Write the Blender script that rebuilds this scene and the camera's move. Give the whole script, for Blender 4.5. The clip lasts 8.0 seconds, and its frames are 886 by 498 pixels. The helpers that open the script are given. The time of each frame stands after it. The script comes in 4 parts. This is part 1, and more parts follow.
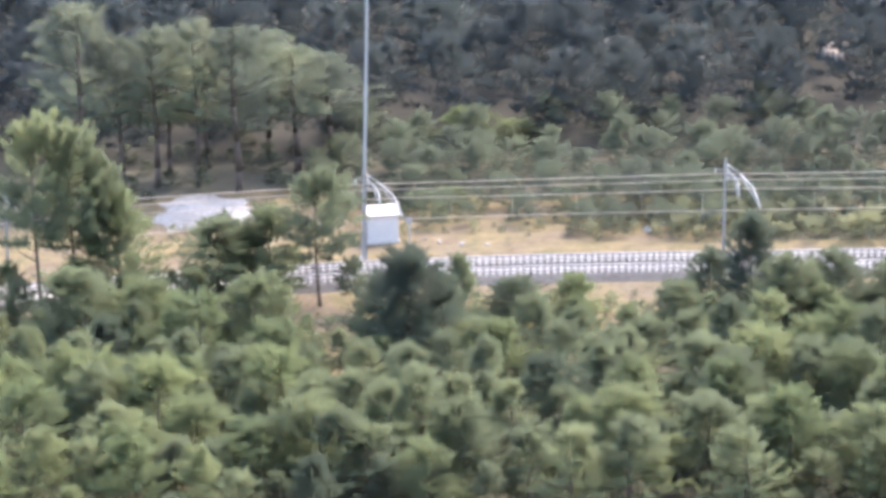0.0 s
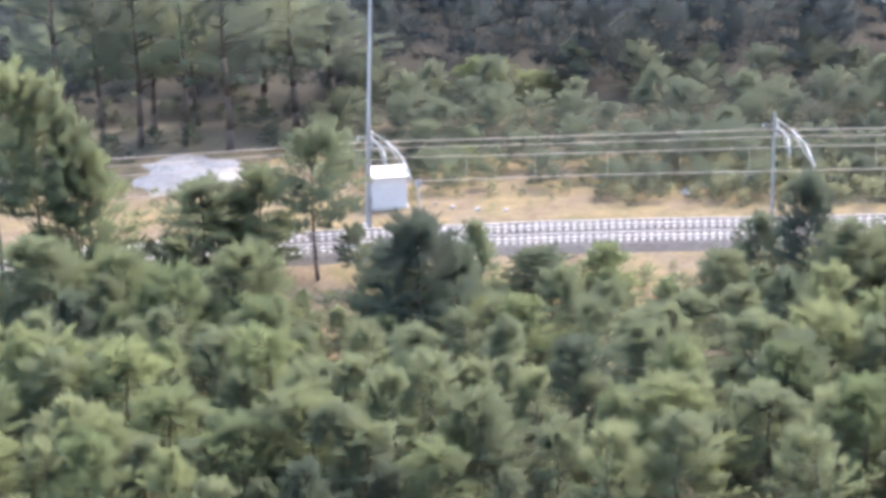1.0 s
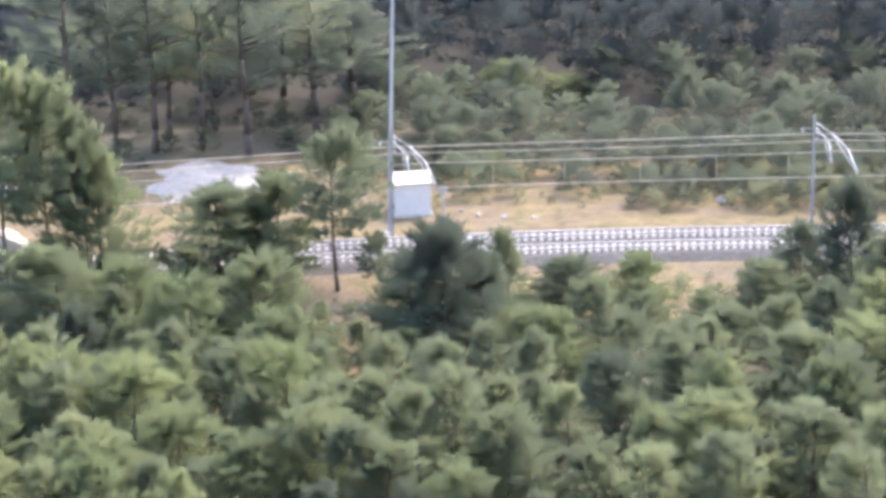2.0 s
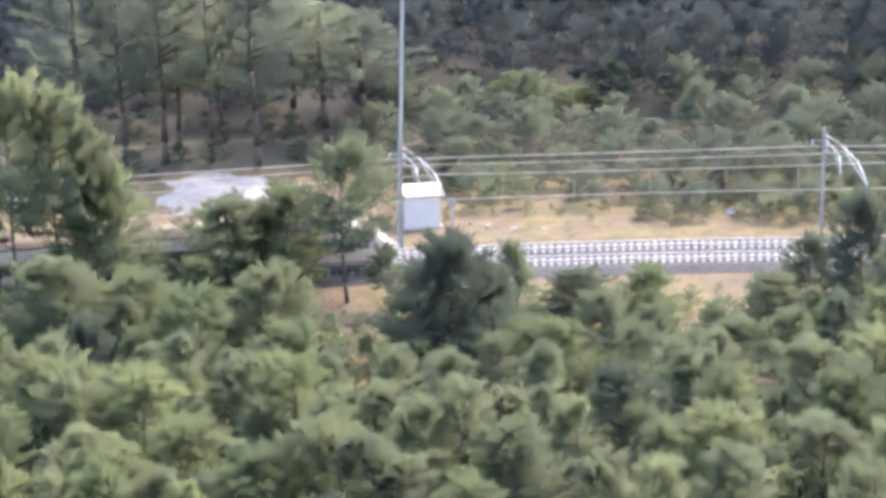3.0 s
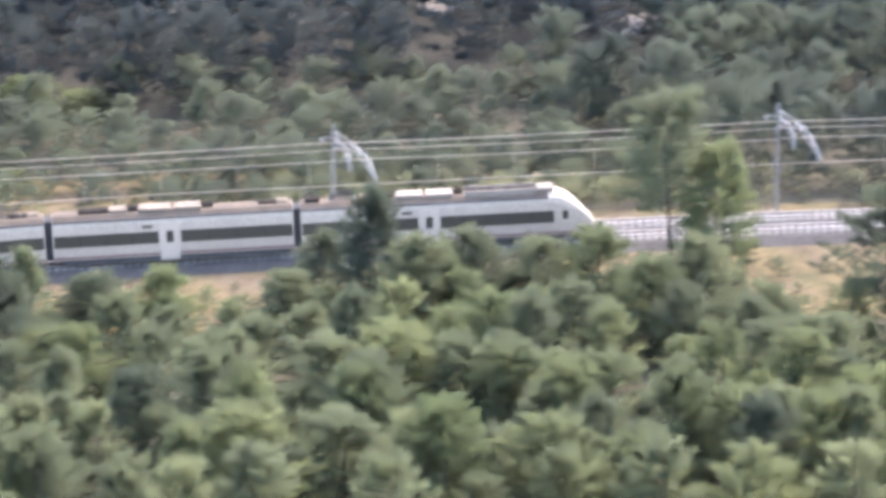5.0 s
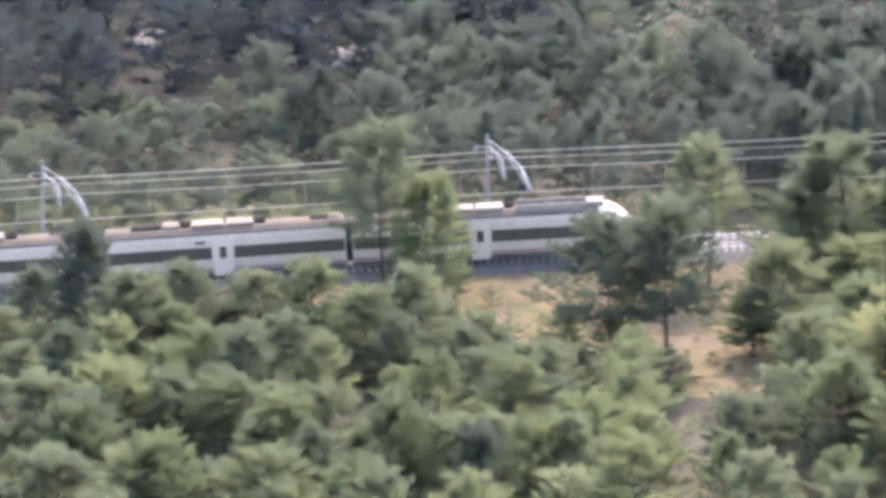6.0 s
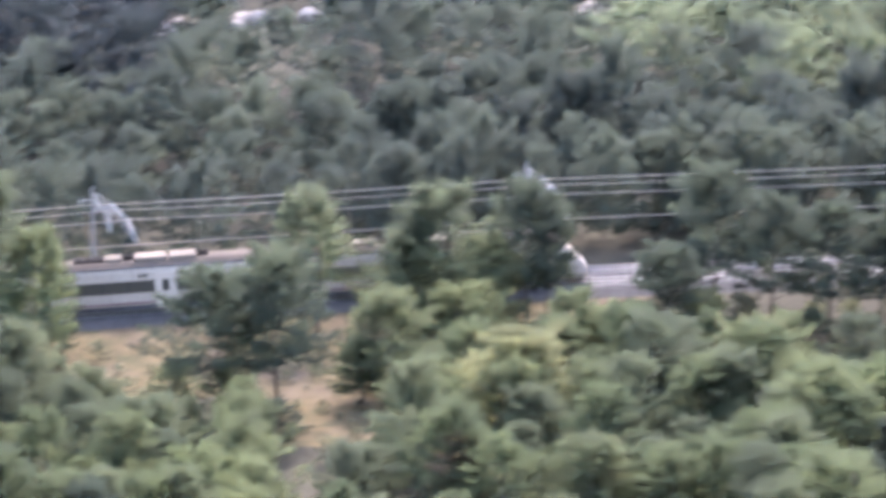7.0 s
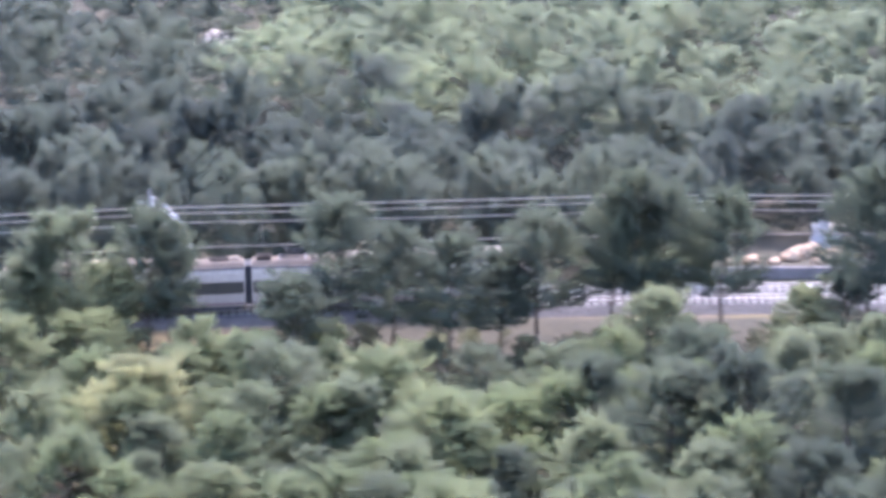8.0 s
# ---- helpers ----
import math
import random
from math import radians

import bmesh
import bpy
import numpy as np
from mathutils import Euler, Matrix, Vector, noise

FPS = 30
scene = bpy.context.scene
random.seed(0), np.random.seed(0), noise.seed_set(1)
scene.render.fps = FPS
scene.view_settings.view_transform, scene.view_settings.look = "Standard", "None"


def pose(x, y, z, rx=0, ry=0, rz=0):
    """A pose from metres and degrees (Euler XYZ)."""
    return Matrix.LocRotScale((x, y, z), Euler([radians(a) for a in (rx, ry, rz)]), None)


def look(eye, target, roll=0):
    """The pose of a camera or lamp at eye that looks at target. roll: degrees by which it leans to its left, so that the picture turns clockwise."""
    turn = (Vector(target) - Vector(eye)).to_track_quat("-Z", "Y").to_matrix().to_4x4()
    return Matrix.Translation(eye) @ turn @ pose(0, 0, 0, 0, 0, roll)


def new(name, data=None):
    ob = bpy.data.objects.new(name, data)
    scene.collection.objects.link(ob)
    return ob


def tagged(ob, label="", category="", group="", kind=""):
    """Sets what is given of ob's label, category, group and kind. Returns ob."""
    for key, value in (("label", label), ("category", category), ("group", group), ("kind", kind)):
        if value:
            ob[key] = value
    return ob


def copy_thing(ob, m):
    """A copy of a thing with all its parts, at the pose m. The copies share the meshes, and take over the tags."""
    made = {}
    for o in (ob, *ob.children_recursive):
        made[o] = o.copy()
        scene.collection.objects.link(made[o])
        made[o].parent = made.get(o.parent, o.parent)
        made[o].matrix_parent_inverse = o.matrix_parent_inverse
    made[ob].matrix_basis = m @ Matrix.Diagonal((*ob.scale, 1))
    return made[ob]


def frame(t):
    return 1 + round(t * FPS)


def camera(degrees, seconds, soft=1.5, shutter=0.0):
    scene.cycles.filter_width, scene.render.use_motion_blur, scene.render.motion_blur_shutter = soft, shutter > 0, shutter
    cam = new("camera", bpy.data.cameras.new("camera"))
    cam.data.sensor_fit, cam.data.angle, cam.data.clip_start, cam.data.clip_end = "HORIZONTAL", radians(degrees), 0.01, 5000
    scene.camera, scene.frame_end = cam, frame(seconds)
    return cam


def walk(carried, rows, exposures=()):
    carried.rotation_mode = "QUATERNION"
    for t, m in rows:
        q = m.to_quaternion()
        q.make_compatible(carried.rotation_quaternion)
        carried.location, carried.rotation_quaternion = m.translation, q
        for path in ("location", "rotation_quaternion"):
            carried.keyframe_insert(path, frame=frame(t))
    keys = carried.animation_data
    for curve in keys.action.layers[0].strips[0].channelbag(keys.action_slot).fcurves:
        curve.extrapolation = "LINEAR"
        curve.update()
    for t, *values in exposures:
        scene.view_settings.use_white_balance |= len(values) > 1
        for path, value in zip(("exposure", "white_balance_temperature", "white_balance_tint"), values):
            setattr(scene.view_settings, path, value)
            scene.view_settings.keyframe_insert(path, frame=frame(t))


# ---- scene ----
# ======== camera and its way ========
cam = camera(20.0, 8.0, soft=4.0, shutter=0.42)
# seconds, x, y, z, and the turn about x, y, z in degrees
ROWS = [
    (0.0, -0.23, -33.30, 54.70, 76.804, 2.171, -0.911),
    (0.2, -0.30, -33.31, 54.64, 76.905, 2.126, -1.017),
    (0.3, -0.33, -32.68, 54.46, 76.961, 2.103, -1.066),
    (0.4, -0.36, -30.36, 53.88, 77.039, 2.080, -1.149),
    (0.5, -0.36, -26.81, 53.03, 77.111, 2.057, -1.236),
    (0.6, -0.31, -23.10, 52.18, 77.117, 2.119, -1.260),
    (0.7, -0.22, -19.39, 51.39, 76.950, 2.181, -1.162),
    (0.8, -0.13, -15.66, 50.62, 76.646, 2.243, -1.006),
    (0.9, -0.03, -11.95, 49.79, 76.387, 2.305, -0.712),
    (1.0, -0.00, -8.25, 48.95, 76.005, 2.366, -0.622),
    (1.1, -0.01, -4.66, 48.06, 75.959, 2.378, -0.713),
    (1.2, -0.00, -1.79, 47.35, 75.960, 2.390, -0.700),
    (1.3, -0.00, -0.34, 46.98, 75.978, 2.402, -0.685),
    (1.4, 0.00, 0.00, 46.90, 75.985, 2.414, -0.640),
    (1.5, 0.00, 0.00, 46.90, 75.987, 2.426, -0.605),
    (1.7, 0.00, 0.00, 46.90, 76.078, 2.428, -0.317),
    (2.8, 0.00, 0.00, 46.90, 76.497, 2.438, 0.140),
    (3.0, 0.00, 0.00, 46.90, 76.524, 2.440, 0.177),
    (3.5, 0.00, 0.00, 46.90, 76.648, 2.901, 0.054),
    (3.6, 0.00, 0.00, 46.90, 76.707, 2.740, -0.185),
    (3.7, 0.00, 0.00, 46.90, 76.727, 2.580, -0.630),
    (3.8, 0.00, 0.00, 46.90, 76.715, 2.419, -1.528),
    (3.9, 0.00, 0.00, 46.90, 76.800, 2.258, -2.870),
    (4.0, 0.00, 0.00, 46.90, 76.911, 2.098, -4.389),
    (4.5, 0.00, 0.00, 46.90, 76.009, 1.710, -7.083),
    (5.0, 0.00, 0.00, 46.90, 76.124, 1.753, -11.027),
    (5.2, 0.00, 0.00, 46.90, 76.621, 1.623, -12.599),
    (6.3, 0.00, 0.00, 46.90, 76.526, 0.911, -19.547),
    (6.5, 0.00, 0.00, 46.90, 76.534, 0.781, -21.122),
    (7.0, 0.00, 0.00, 46.90, 77.768, 0.149, -26.530),
    (7.5, 0.00, 0.00, 46.90, 78.548, -1.086, -31.135),
    (8.0, 0.00, 0.00, 46.90, 78.588, -2.153, -34.808),
]

# seconds, stops, kelvin, tint: the picture grows paler and bluer towards the end
LIGHTING = [(0.0, 3.08, 6820, 20), (5.0, 3.1, 6800, 22), (6.5, 3.04, 6640, 25), (7.2, 3.02, 6200, 29), (8.0, 3.2, 5930, 33)]
walk(cam, [(t, pose(x, y, z, rx, ry, rz)) for t, x, y, z, rx, ry, rz in ROWS], LIGHTING)

# ======== world, sun, exposure ========
SUN_AZ, SUN_EL = 38.0, 55.0          # degrees to the right of +y, and up
world = bpy.data.worlds.new("world")
scene.world = world
world.use_nodes = True
wn = world.node_tree
sky = wn.nodes.new("ShaderNodeTexSky")
sky.sky_type, sky.sun_disc = "NISHITA", False
sky.sun_elevation, sky.sun_rotation = radians(SUN_EL), radians(SUN_AZ)
sky.air_density, sky.dust_density = 1.2, 2.0
wn.links.new(sky.outputs[0], wn.nodes["Background"].inputs[0])
wn.nodes["Background"].inputs[1].default_value = 0.15
sun = new("sun", bpy.data.lights.new("sun", "SUN"))
sun.data.energy, sun.data.angle, sun.data.color = 0.9, radians(5.0), (1.0, 0.95, 0.87)
sun_way = Vector((math.sin(radians(SUN_AZ)) * math.cos(radians(SUN_EL)), math.cos(radians(SUN_AZ)) * math.cos(radians(SUN_EL)), math.sin(radians(SUN_EL))))
sun.matrix_world = look(tuple(sun_way * 400), (0, 0, 0))

# ======== plan: everything lies round the viewpoint by azimuth and distance ========
EYE_Z = 46.9
GAUGE, TRACK_GAP, RAIL_TOP = 1.52, 4.3, 0.17


def track_d(az):
    return 190.0 + 4.0 * np.clip((az - 8) / 36, 0, 1)


def track_z(az):
    return 0.18 + 5.3 * np.clip((az - 8) / 36, 0, 1.25) ** 1.6


def polar(az, d, z=0.0):
    a = radians(az)
    return Vector((d * math.sin(a), d * math.cos(a), z))


PROFILE_S = [-400, -75, -40, -24, -13, -8.5, -4.6, -3.6, 8.0, 9.2, 14, 24, 30, 60, 120, 260, 900, 4000]
PROFILE_Z = [-2.4, -2.4, -2.6, -2.7, -2.3, -1.6, -0.7, -0.55, -0.5, -0.25, 0.0, 0.35, 0.9, 4.8, 12.5, 32, 120, 300]


def ground_z(az, d):
    """Height of the ground."""
    dt, zt = float(track_d(az)), float(track_z(az))
    s = d - dt
    z = float(np.interp(s, PROFILE_S, PROFILE_Z))
    share = float(np.interp(s, [-60, -10, 10, 80, 300], [0.85, 1.0, 1.0, 0.9, 0.5]))
    z += zt * share * float(np.interp(d, [20, 110], [0, 1])) * float(np.interp(abs(az), [75, 170], [1, 0]))
    if d < 120:
        rise = (120 - d) / 120
        z += 33.0 * rise * rise * (3 - 2 * rise)
    rough = float(np.interp(abs(s - 2), [7, 12, 60, 300], [0.0, 0.35, 0.6, 2.0]))
    p = polar(az, d)
    z += rough * (noise.noise(p * 0.11) + 0.5 * noise.noise(p * 0.37)) * float(np.clip((d - 110) / 20, 0, 1))
    return z


def spot(az, d, lift=0.0):
    return polar(az, d, ground_z(az, d) + lift)


# arc length along the near track, for what runs on it
ARC_AZ = np.arange(-75.0, 75.01, 0.25)
_px = np.array([polar(a, float(track_d(a)), float(track_z(a))) for a in ARC_AZ])
ARC_U = np.concatenate([[0], np.cumsum(np.linalg.norm(np.diff(_px, axis=0), axis=1))])


def az_at(u):
    return float(np.interp(u, ARC_U, ARC_AZ))


def u_at(az):
    return float(np.interp(az, ARC_AZ, ARC_U))


def on_track(u, off=0.0, up=0.0):
    """A point u metres along the near track, off metres further from the viewpoint."""
    az = az_at(u)
    return polar(az, float(track_d(az)) + off, float(track_z(az)) + up)


# ======== materials ========
def material(name, rough=0.8, metal=0.0):
    m = bpy.data.materials.new(name)
    m.use_nodes = True
    b = m.node_tree.nodes["Principled BSDF"]
    b.inputs["Roughness"].default_value, b.inputs["Metallic"].default_value = rough, metal
    return m, m.node_tree, b


def node(tree, kind, **inputs):
    n = tree.nodes.new(kind)
    for k, v in inputs.items():
        n.inputs[k.replace("_", " ")].default_value = v
    return n


def ramp(tree, source, stops):
    r = tree.nodes.new("ShaderNodeValToRGB")
    while len(r.color_ramp.elements) < len(stops):
        r.color_ramp.elements.new(0.5)
    for e, (p, c) in zip(r.color_ramp.elements, stops):
        e.position, e.color = p, (*c, 1)
    tree.links.new(source, r.inputs[0])
    return r.outputs[0]


def mix(tree, fac, a, b, mode="MIX"):
    n = tree.nodes.new("ShaderNodeMix")
    n.data_type, n.blend_type = "RGBA", mode
    for sock, v in ((n.inputs["Factor"], fac), (n.inputs["A"], a), (n.inputs["B"], b)):
        if isinstance(v, (int, float)):
            sock.default_value = v
        elif isinstance(v, tuple):
            sock.default_value = (*v, 1)
        else:
            tree.links.new(v, sock)
    return n.outputs["Result"]


def noise_of(tree, scale, detail=4, rough=0.6, coord="Object"):
    co = tree.nodes.new("ShaderNodeTexCoord")
    n = node(tree, "ShaderNodeTexNoise", Scale=scale, Detail=detail, Roughness=rough)
    tree.links.new(co.outputs[coord], n.inputs["Vector"])
    return n.outputs["Fac"]


def bump(tree, b, height, strength, distance):
    n = node(tree, "ShaderNodeBump", Strength=strength, Distance=distance)
    tree.links.new(height, n.inputs["Height"])
    tree.links.new(n.outputs[0], b.inputs["Normal"])


def worn(name, base, other, rough=0.6, metal=0.0, big=0.6, fine=9.0, relief=0.15):
    """A surface of two tones: broad stains and fine grain, with slight relief."""
    m, t, b = material(name, rough, metal)
    broad, grain = noise_of(t, big), noise_of(t, fine, 6)
    c = mix(t, ramp(t, broad, [(0.35, (0, 0, 0)), (0.7, (1, 1, 1))]), base, other)
    c = mix(t, 0.35, c, ramp(t, grain, [(0.3, (0.25, 0.25, 0.25)), (0.7, (0.75, 0.75, 0.75))]), "OVERLAY")
    t.links.new(c, b.inputs["Base Color"])
    b.inputs["Specular IOR Level"].default_value = 0.15 if rough > 0.6 else 0.4
    bump(t, b, grain, relief, 0.02)
    return m


def foliage(name, dark, mid, light, clear=0.35):
    """Needles or leaves: each tuft and each plant of its own tone, light shining through."""
    m, t, b = material(name, 0.65)
    info, geo = t.nodes.new("ShaderNodeObjectInfo"), t.nodes.new("ShaderNodeNewGeometry")
    tone = ramp(t, info.outputs["Random"], [(0.0, dark), (0.5, mid), (1.0, light)])
    tuft = ramp(t, geo.outputs["Random Per Island"], [(0.0, (0.33, 0.34, 0.36)), (0.5, (0.5, 0.5, 0.5)), (1.0, (0.66, 0.65, 0.6))])
    c = mix(t, 0.5, tone, tuft, "OVERLAY")
    for scale, k in ((0.045, 0.6), (0.15, 0.9), (1.1, 0.45)):
        n = node(t, "ShaderNodeTexNoise", Scale=scale, Detail=2.0)
        t.links.new(geo.outputs["Position"], n.inputs["Vector"])
        c = mix(t, k, c, ramp(t, n.outputs["Fac"], [(0.36, (0.38, 0.39, 0.42)), (0.64, (0.60, 0.595, 0.54))]), "OVERLAY")
    t.links.new(c, b.inputs["Base Color"])
    b.inputs["Specular IOR Level"].default_value = 0.1
    tr = t.nodes.new("ShaderNodeBsdfTranslucent")
    t.links.new(mix(t, 0.3, c, light), tr.inputs["Color"])
    mx = node(t, "ShaderNodeMixShader", Fac=clear)
    t.links.new(b.outputs[0], mx.inputs[1])
    t.links.new(tr.outputs[0], mx.inputs[2])
    gap = t.nodes.new("ShaderNodeBsdfTransparent")
    open_ = node(t, "ShaderNodeMixShader", Fac=0.42)                # light passes between the needles of a spray
    t.links.new(mx.outputs[0], open_.inputs[1])
    t.links.new(gap.outputs[0], open_.inputs[2])
    t.links.new(open_.outputs[0], t.nodes["Material Output"].inputs["Surface"])
    return m


def ground_material():
    m, t, b = material("dry ground", 0.95)
    b.inputs["Specular IOR Level"].default_value = 0.08
    broad, middle, fine = noise_of(t, 0.16, 5), noise_of(t, 0.6, 6), noise_of(t, 3.0, 8, 0.7)
    soil = ramp(t, middle, [(0.3, (0.082, 0.058, 0.037)), (0.5, (0.113, 0.087, 0.058)), (0.72, (0.134, 0.114, 0.08))])
    grass = ramp(t, middle, [(0.3, (0.07, 0.068, 0.036)), (0.7, (0.168, 0.124, 0.068))])
    c = mix(t, ramp(t, broad, [(0.40, (0, 0, 0)), (0.56, (1, 1, 1))]), soil, grass)
    c = mix(t, 0.6, c, ramp(t, fine, [(0.25, (0.2, 0.2, 0.2)), (0.75, (0.8, 0.8, 0.8))]), "OVERLAY")
    t.links.new(c, b.inputs["Base Color"])
    bump(t, b, fine, 0.6, 0.15)
    return m


def grains(name, dark, light, scale, rough=0.95):
    """Broken stone: cells of many tones."""
    m, t, b = material(name, rough)
    b.inputs["Specular IOR Level"].default_value = 0.05
    co = t.nodes.new("ShaderNodeTexCoord")
    v = node(t, "ShaderNodeTexVoronoi", Scale=scale)
    t.links.new(co.outputs["Object"], v.inputs["Vector"])
    tone = ramp(t, v.outputs["Color"], [(0.1, dark), (0.9, light)])
    c = mix(t, 0.5, tone, ramp(t, noise_of(t, 0.25, 5), [(0.3, (0.3, 0.28, 0.26)), (0.7, (0.66, 0.66, 0.66))]), "OVERLAY")
    t.links.new(c, b.inputs["Base Color"])
    bump(t, b, v.outputs["Distance"], 0.8, 0.05)
    return m


GROUND = ground_material()
FLOOR = worn("forest floor of needles and grass", (0.052, 0.050, 0.036), (0.075, 0.066, 0.045), 0.95, 0, 0.35, 3.0, 0.8)
# darkened copy of the floor stands for shade in gaps between far pines
SHADED_FLOOR = worn("litter under dense pines with their shade in its colour", (0.022, 0.022, 0.017), (0.034, 0.031, 0.023), 0.95, 0, 0.35, 3.0, 0.8)
BALLAST = grains("ballast", (0.042, 0.040, 0.038), (0.10, 0.096, 0.09), 9.0)
GRAVEL = grains("pale gravel", (0.17, 0.158, 0.145), (0.30, 0.285, 0.262), 5.0)
CONCRETE = worn("sleeper concrete", (0.44, 0.41, 0.375), (0.37, 0.345, 0.315), 0.85, 0, 0.8, 12)
STEEL = worn("rail steel", (0.52, 0.50, 0.48), (0.44, 0.42, 0.40), 0.42, 0.7, 0.7, 14)
RUST = worn("dusty rail web", (0.17, 0.15, 0.135), (0.22, 0.20, 0.18), 0.85, 0, 1.2, 14)
GALVANISED = worn("galvanised steel", (0.29, 0.28, 0.27), (0.23, 0.22, 0.21), 0.7, 0.2, 0.5, 8)
CERAMIC = worn("white insulator", (0.42, 0.41, 0.40), (0.34, 0.33, 0.32), 0.5, 0, 2.0, 10)
COPPER = worn("weathered copper wire", (0.50, 0.40, 0.33), (0.43, 0.34, 0.28), 0.55, 0.1, 0.3, 5)
WHITE_WALL = worn("white render", (0.50, 0.475, 0.455), (0.44, 0.415, 0.39), 0.8, 0, 0.7, 8)
ROOF_SLAB = worn("cream roof slab", (0.42, 0.385, 0.335), (0.36, 0.33, 0.28), 0.85, 0, 0.8, 8)
POLE_PAINT = worn("pale grey pole paint", (0.29, 0.285, 0.28), (0.24, 0.235, 0.23), 0.7, 0, 0.5, 8)
ARM_PAINT = worn("bright zinc tube", (0.52, 0.51, 0.50), (0.44, 0.43, 0.42), 0.5, 0.1, 0.8, 8)
ROCK = worn("pale limestone", (0.26, 0.25, 0.23), (0.17, 0.16, 0.14), 0.9, 0, 0.5, 4, 0.8)
OCHRE_ROCK = worn("ochre sandstone", (0.36, 0.26, 0.17), (0.27, 0.19, 0.12), 0.9, 0, 0.5, 4, 0.8)
PALE_ROCK = worn("pale pinkish rock", (0.42, 0.36, 0.30), (0.32, 0.27, 0.22), 0.9, 0, 0.5, 4, 0.8)
# stone coloured dark for the shadow below the ochre bank's edge
SHADED_WALL_STONE = worn("wall stone in a shade-dark tone", (0.17, 0.155, 0.15), (0.10, 0.095, 0.09), 0.95, 0, 0.6, 5, 0.8)
PAINT = worn("white train paint", (0.435, 0.362, 0.285), (0.38, 0.315, 0.247), 0.5, 0, 0.4, 6, 0.03)
DOOR_PAINT = worn("clean white door paint", (0.50, 0.42, 0.335), (0.45, 0.375, 0.30), 0.5, 0, 0.5, 6, 0.03)
ROOF_PAINT = worn("dusty brown train roof", (0.125, 0.096, 0.07), (0.09, 0.071, 0.055), 0.85, 0, 0.5, 5, 0.1)
ROOF_DARK = worn("sooty brown roof gear", (0.014, 0.011, 0.009), (0.024, 0.018, 0.014), 0.9, 0, 0.8, 6)
ROOF_WHITE = worn("dusty white roof fairing", (0.27, 0.23, 0.185), (0.22, 0.185, 0.15), 0.8, 0, 0.6, 6)
BEIGE = worn("beige roof unit", (0.23, 0.183, 0.137), (0.18, 0.145, 0.11), 0.8, 0, 0.6, 6)
DARK = worn("dark underframe", (0.045, 0.045, 0.05), (0.075, 0.07, 0.065), 0.7, 0, 0.8, 6)
RUBBER = worn("black rubber", (0.03, 0.03, 0.032), (0.05, 0.05, 0.05), 0.8, 0, 1.0, 8)
STRIPE = worn("dull red-brown stripe paint", (0.23, 0.14, 0.135), (0.19, 0.12, 0.115), 0.5, 0, 0.5, 6, 0.03)
GREY_PAINT = worn("grey train paint", (0.075, 0.075, 0.08), (0.055, 0.055, 0.06), 0.5, 0, 0.5, 6, 0.03)
WINDOW, _t, _b = material("tinted glass", 0.3)
_b.inputs["Base Color"].default_value = (0.062, 0.056, 0.044, 1)
_b.inputs["Specular IOR Level"].default_value = 0.3
BARK = worn("pine bark", (0.085, 0.066, 0.055), (0.05, 0.039, 0.033), 0.95, 0, 0.9, 7, 0.8)
PINE = foliage("pine needles", (0.080, 0.100, 0.064), (0.106, 0.130, 0.079), (0.134, 0.158, 0.092), 0.58)
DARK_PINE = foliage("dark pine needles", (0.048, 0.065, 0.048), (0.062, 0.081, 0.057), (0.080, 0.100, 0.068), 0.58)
YELLOW_PINE = foliage("yellowish pine needles", (0.15, 0.168, 0.085), (0.17, 0.185, 0.095), (0.19, 0.20, 0.105), 0.55)
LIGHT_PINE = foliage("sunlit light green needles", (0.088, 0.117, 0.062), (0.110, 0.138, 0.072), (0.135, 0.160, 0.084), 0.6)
DRY_PINE = foliage("dry brown needles", (0.20, 0.14, 0.08), (0.24, 0.17, 0.10), (0.28, 0.20, 0.12))
FAR_PINE = foliage("far pine needles", (0.056, 0.073, 0.057), (0.078, 0.098, 0.073), (0.112, 0.133, 0.094), 0.58)
# shade on the pines behind the railway is put into this needle colour
SHADED_BELT_PINE = foliage("far pine needles toned as if in shade", (0.043, 0.057, 0.049), (0.056, 0.073, 0.060), (0.077, 0.096, 0.075), 0.54)
# sunlight and haze on the upper slope are put into this pale colour
SUNLIT_SLOPE_PINE = foliage("needles paled as if sunlit through haze", (0.120, 0.152, 0.098), (0.145, 0.178, 0.112), (0.170, 0.200, 0.123), 0.6)
TALL_PINE = foliage("grey-green needles of tall pines", (0.080, 0.098, 0.074), (0.105, 0.125, 0.090), (0.134, 0.154, 0.108), 0.58)
# a shaded, hazy hollow: its blue darkness is put into the needles
SHADED_HOLLOW_PINE = foliage("needles toned to the hollow's hazy blue shade", (0.021, 0.029, 0.035), (0.028, 0.038, 0.043), (0.040, 0.052, 0.053), 0.5)
SHRUB = foliage("grey-green shrub leaves", (0.11, 0.125, 0.08), (0.15, 0.165, 0.10), (0.20, 0.205, 0.13), 0.4)


# ======== mesh helpers ========
def mesh_of(name, bm, mat, smooth=False):
    me = bpy.data.meshes.new(name)
    bm.to_mesh(me)
    bm.free()
    me.materials.append(mat)
    if smooth:
        me.polygons.foreach_set("use_smooth", [True] * len(me.polygons))
    return me


def part(name, bm, mat, parent=None, label="", smooth=False):
    """One mesh object, under a thing or a part."""
    ob = new(name, mesh_of(name, bm, mat, smooth))
    if parent is not None:
        ob.parent = parent
    if label:
        tagged(ob, label)
    return ob


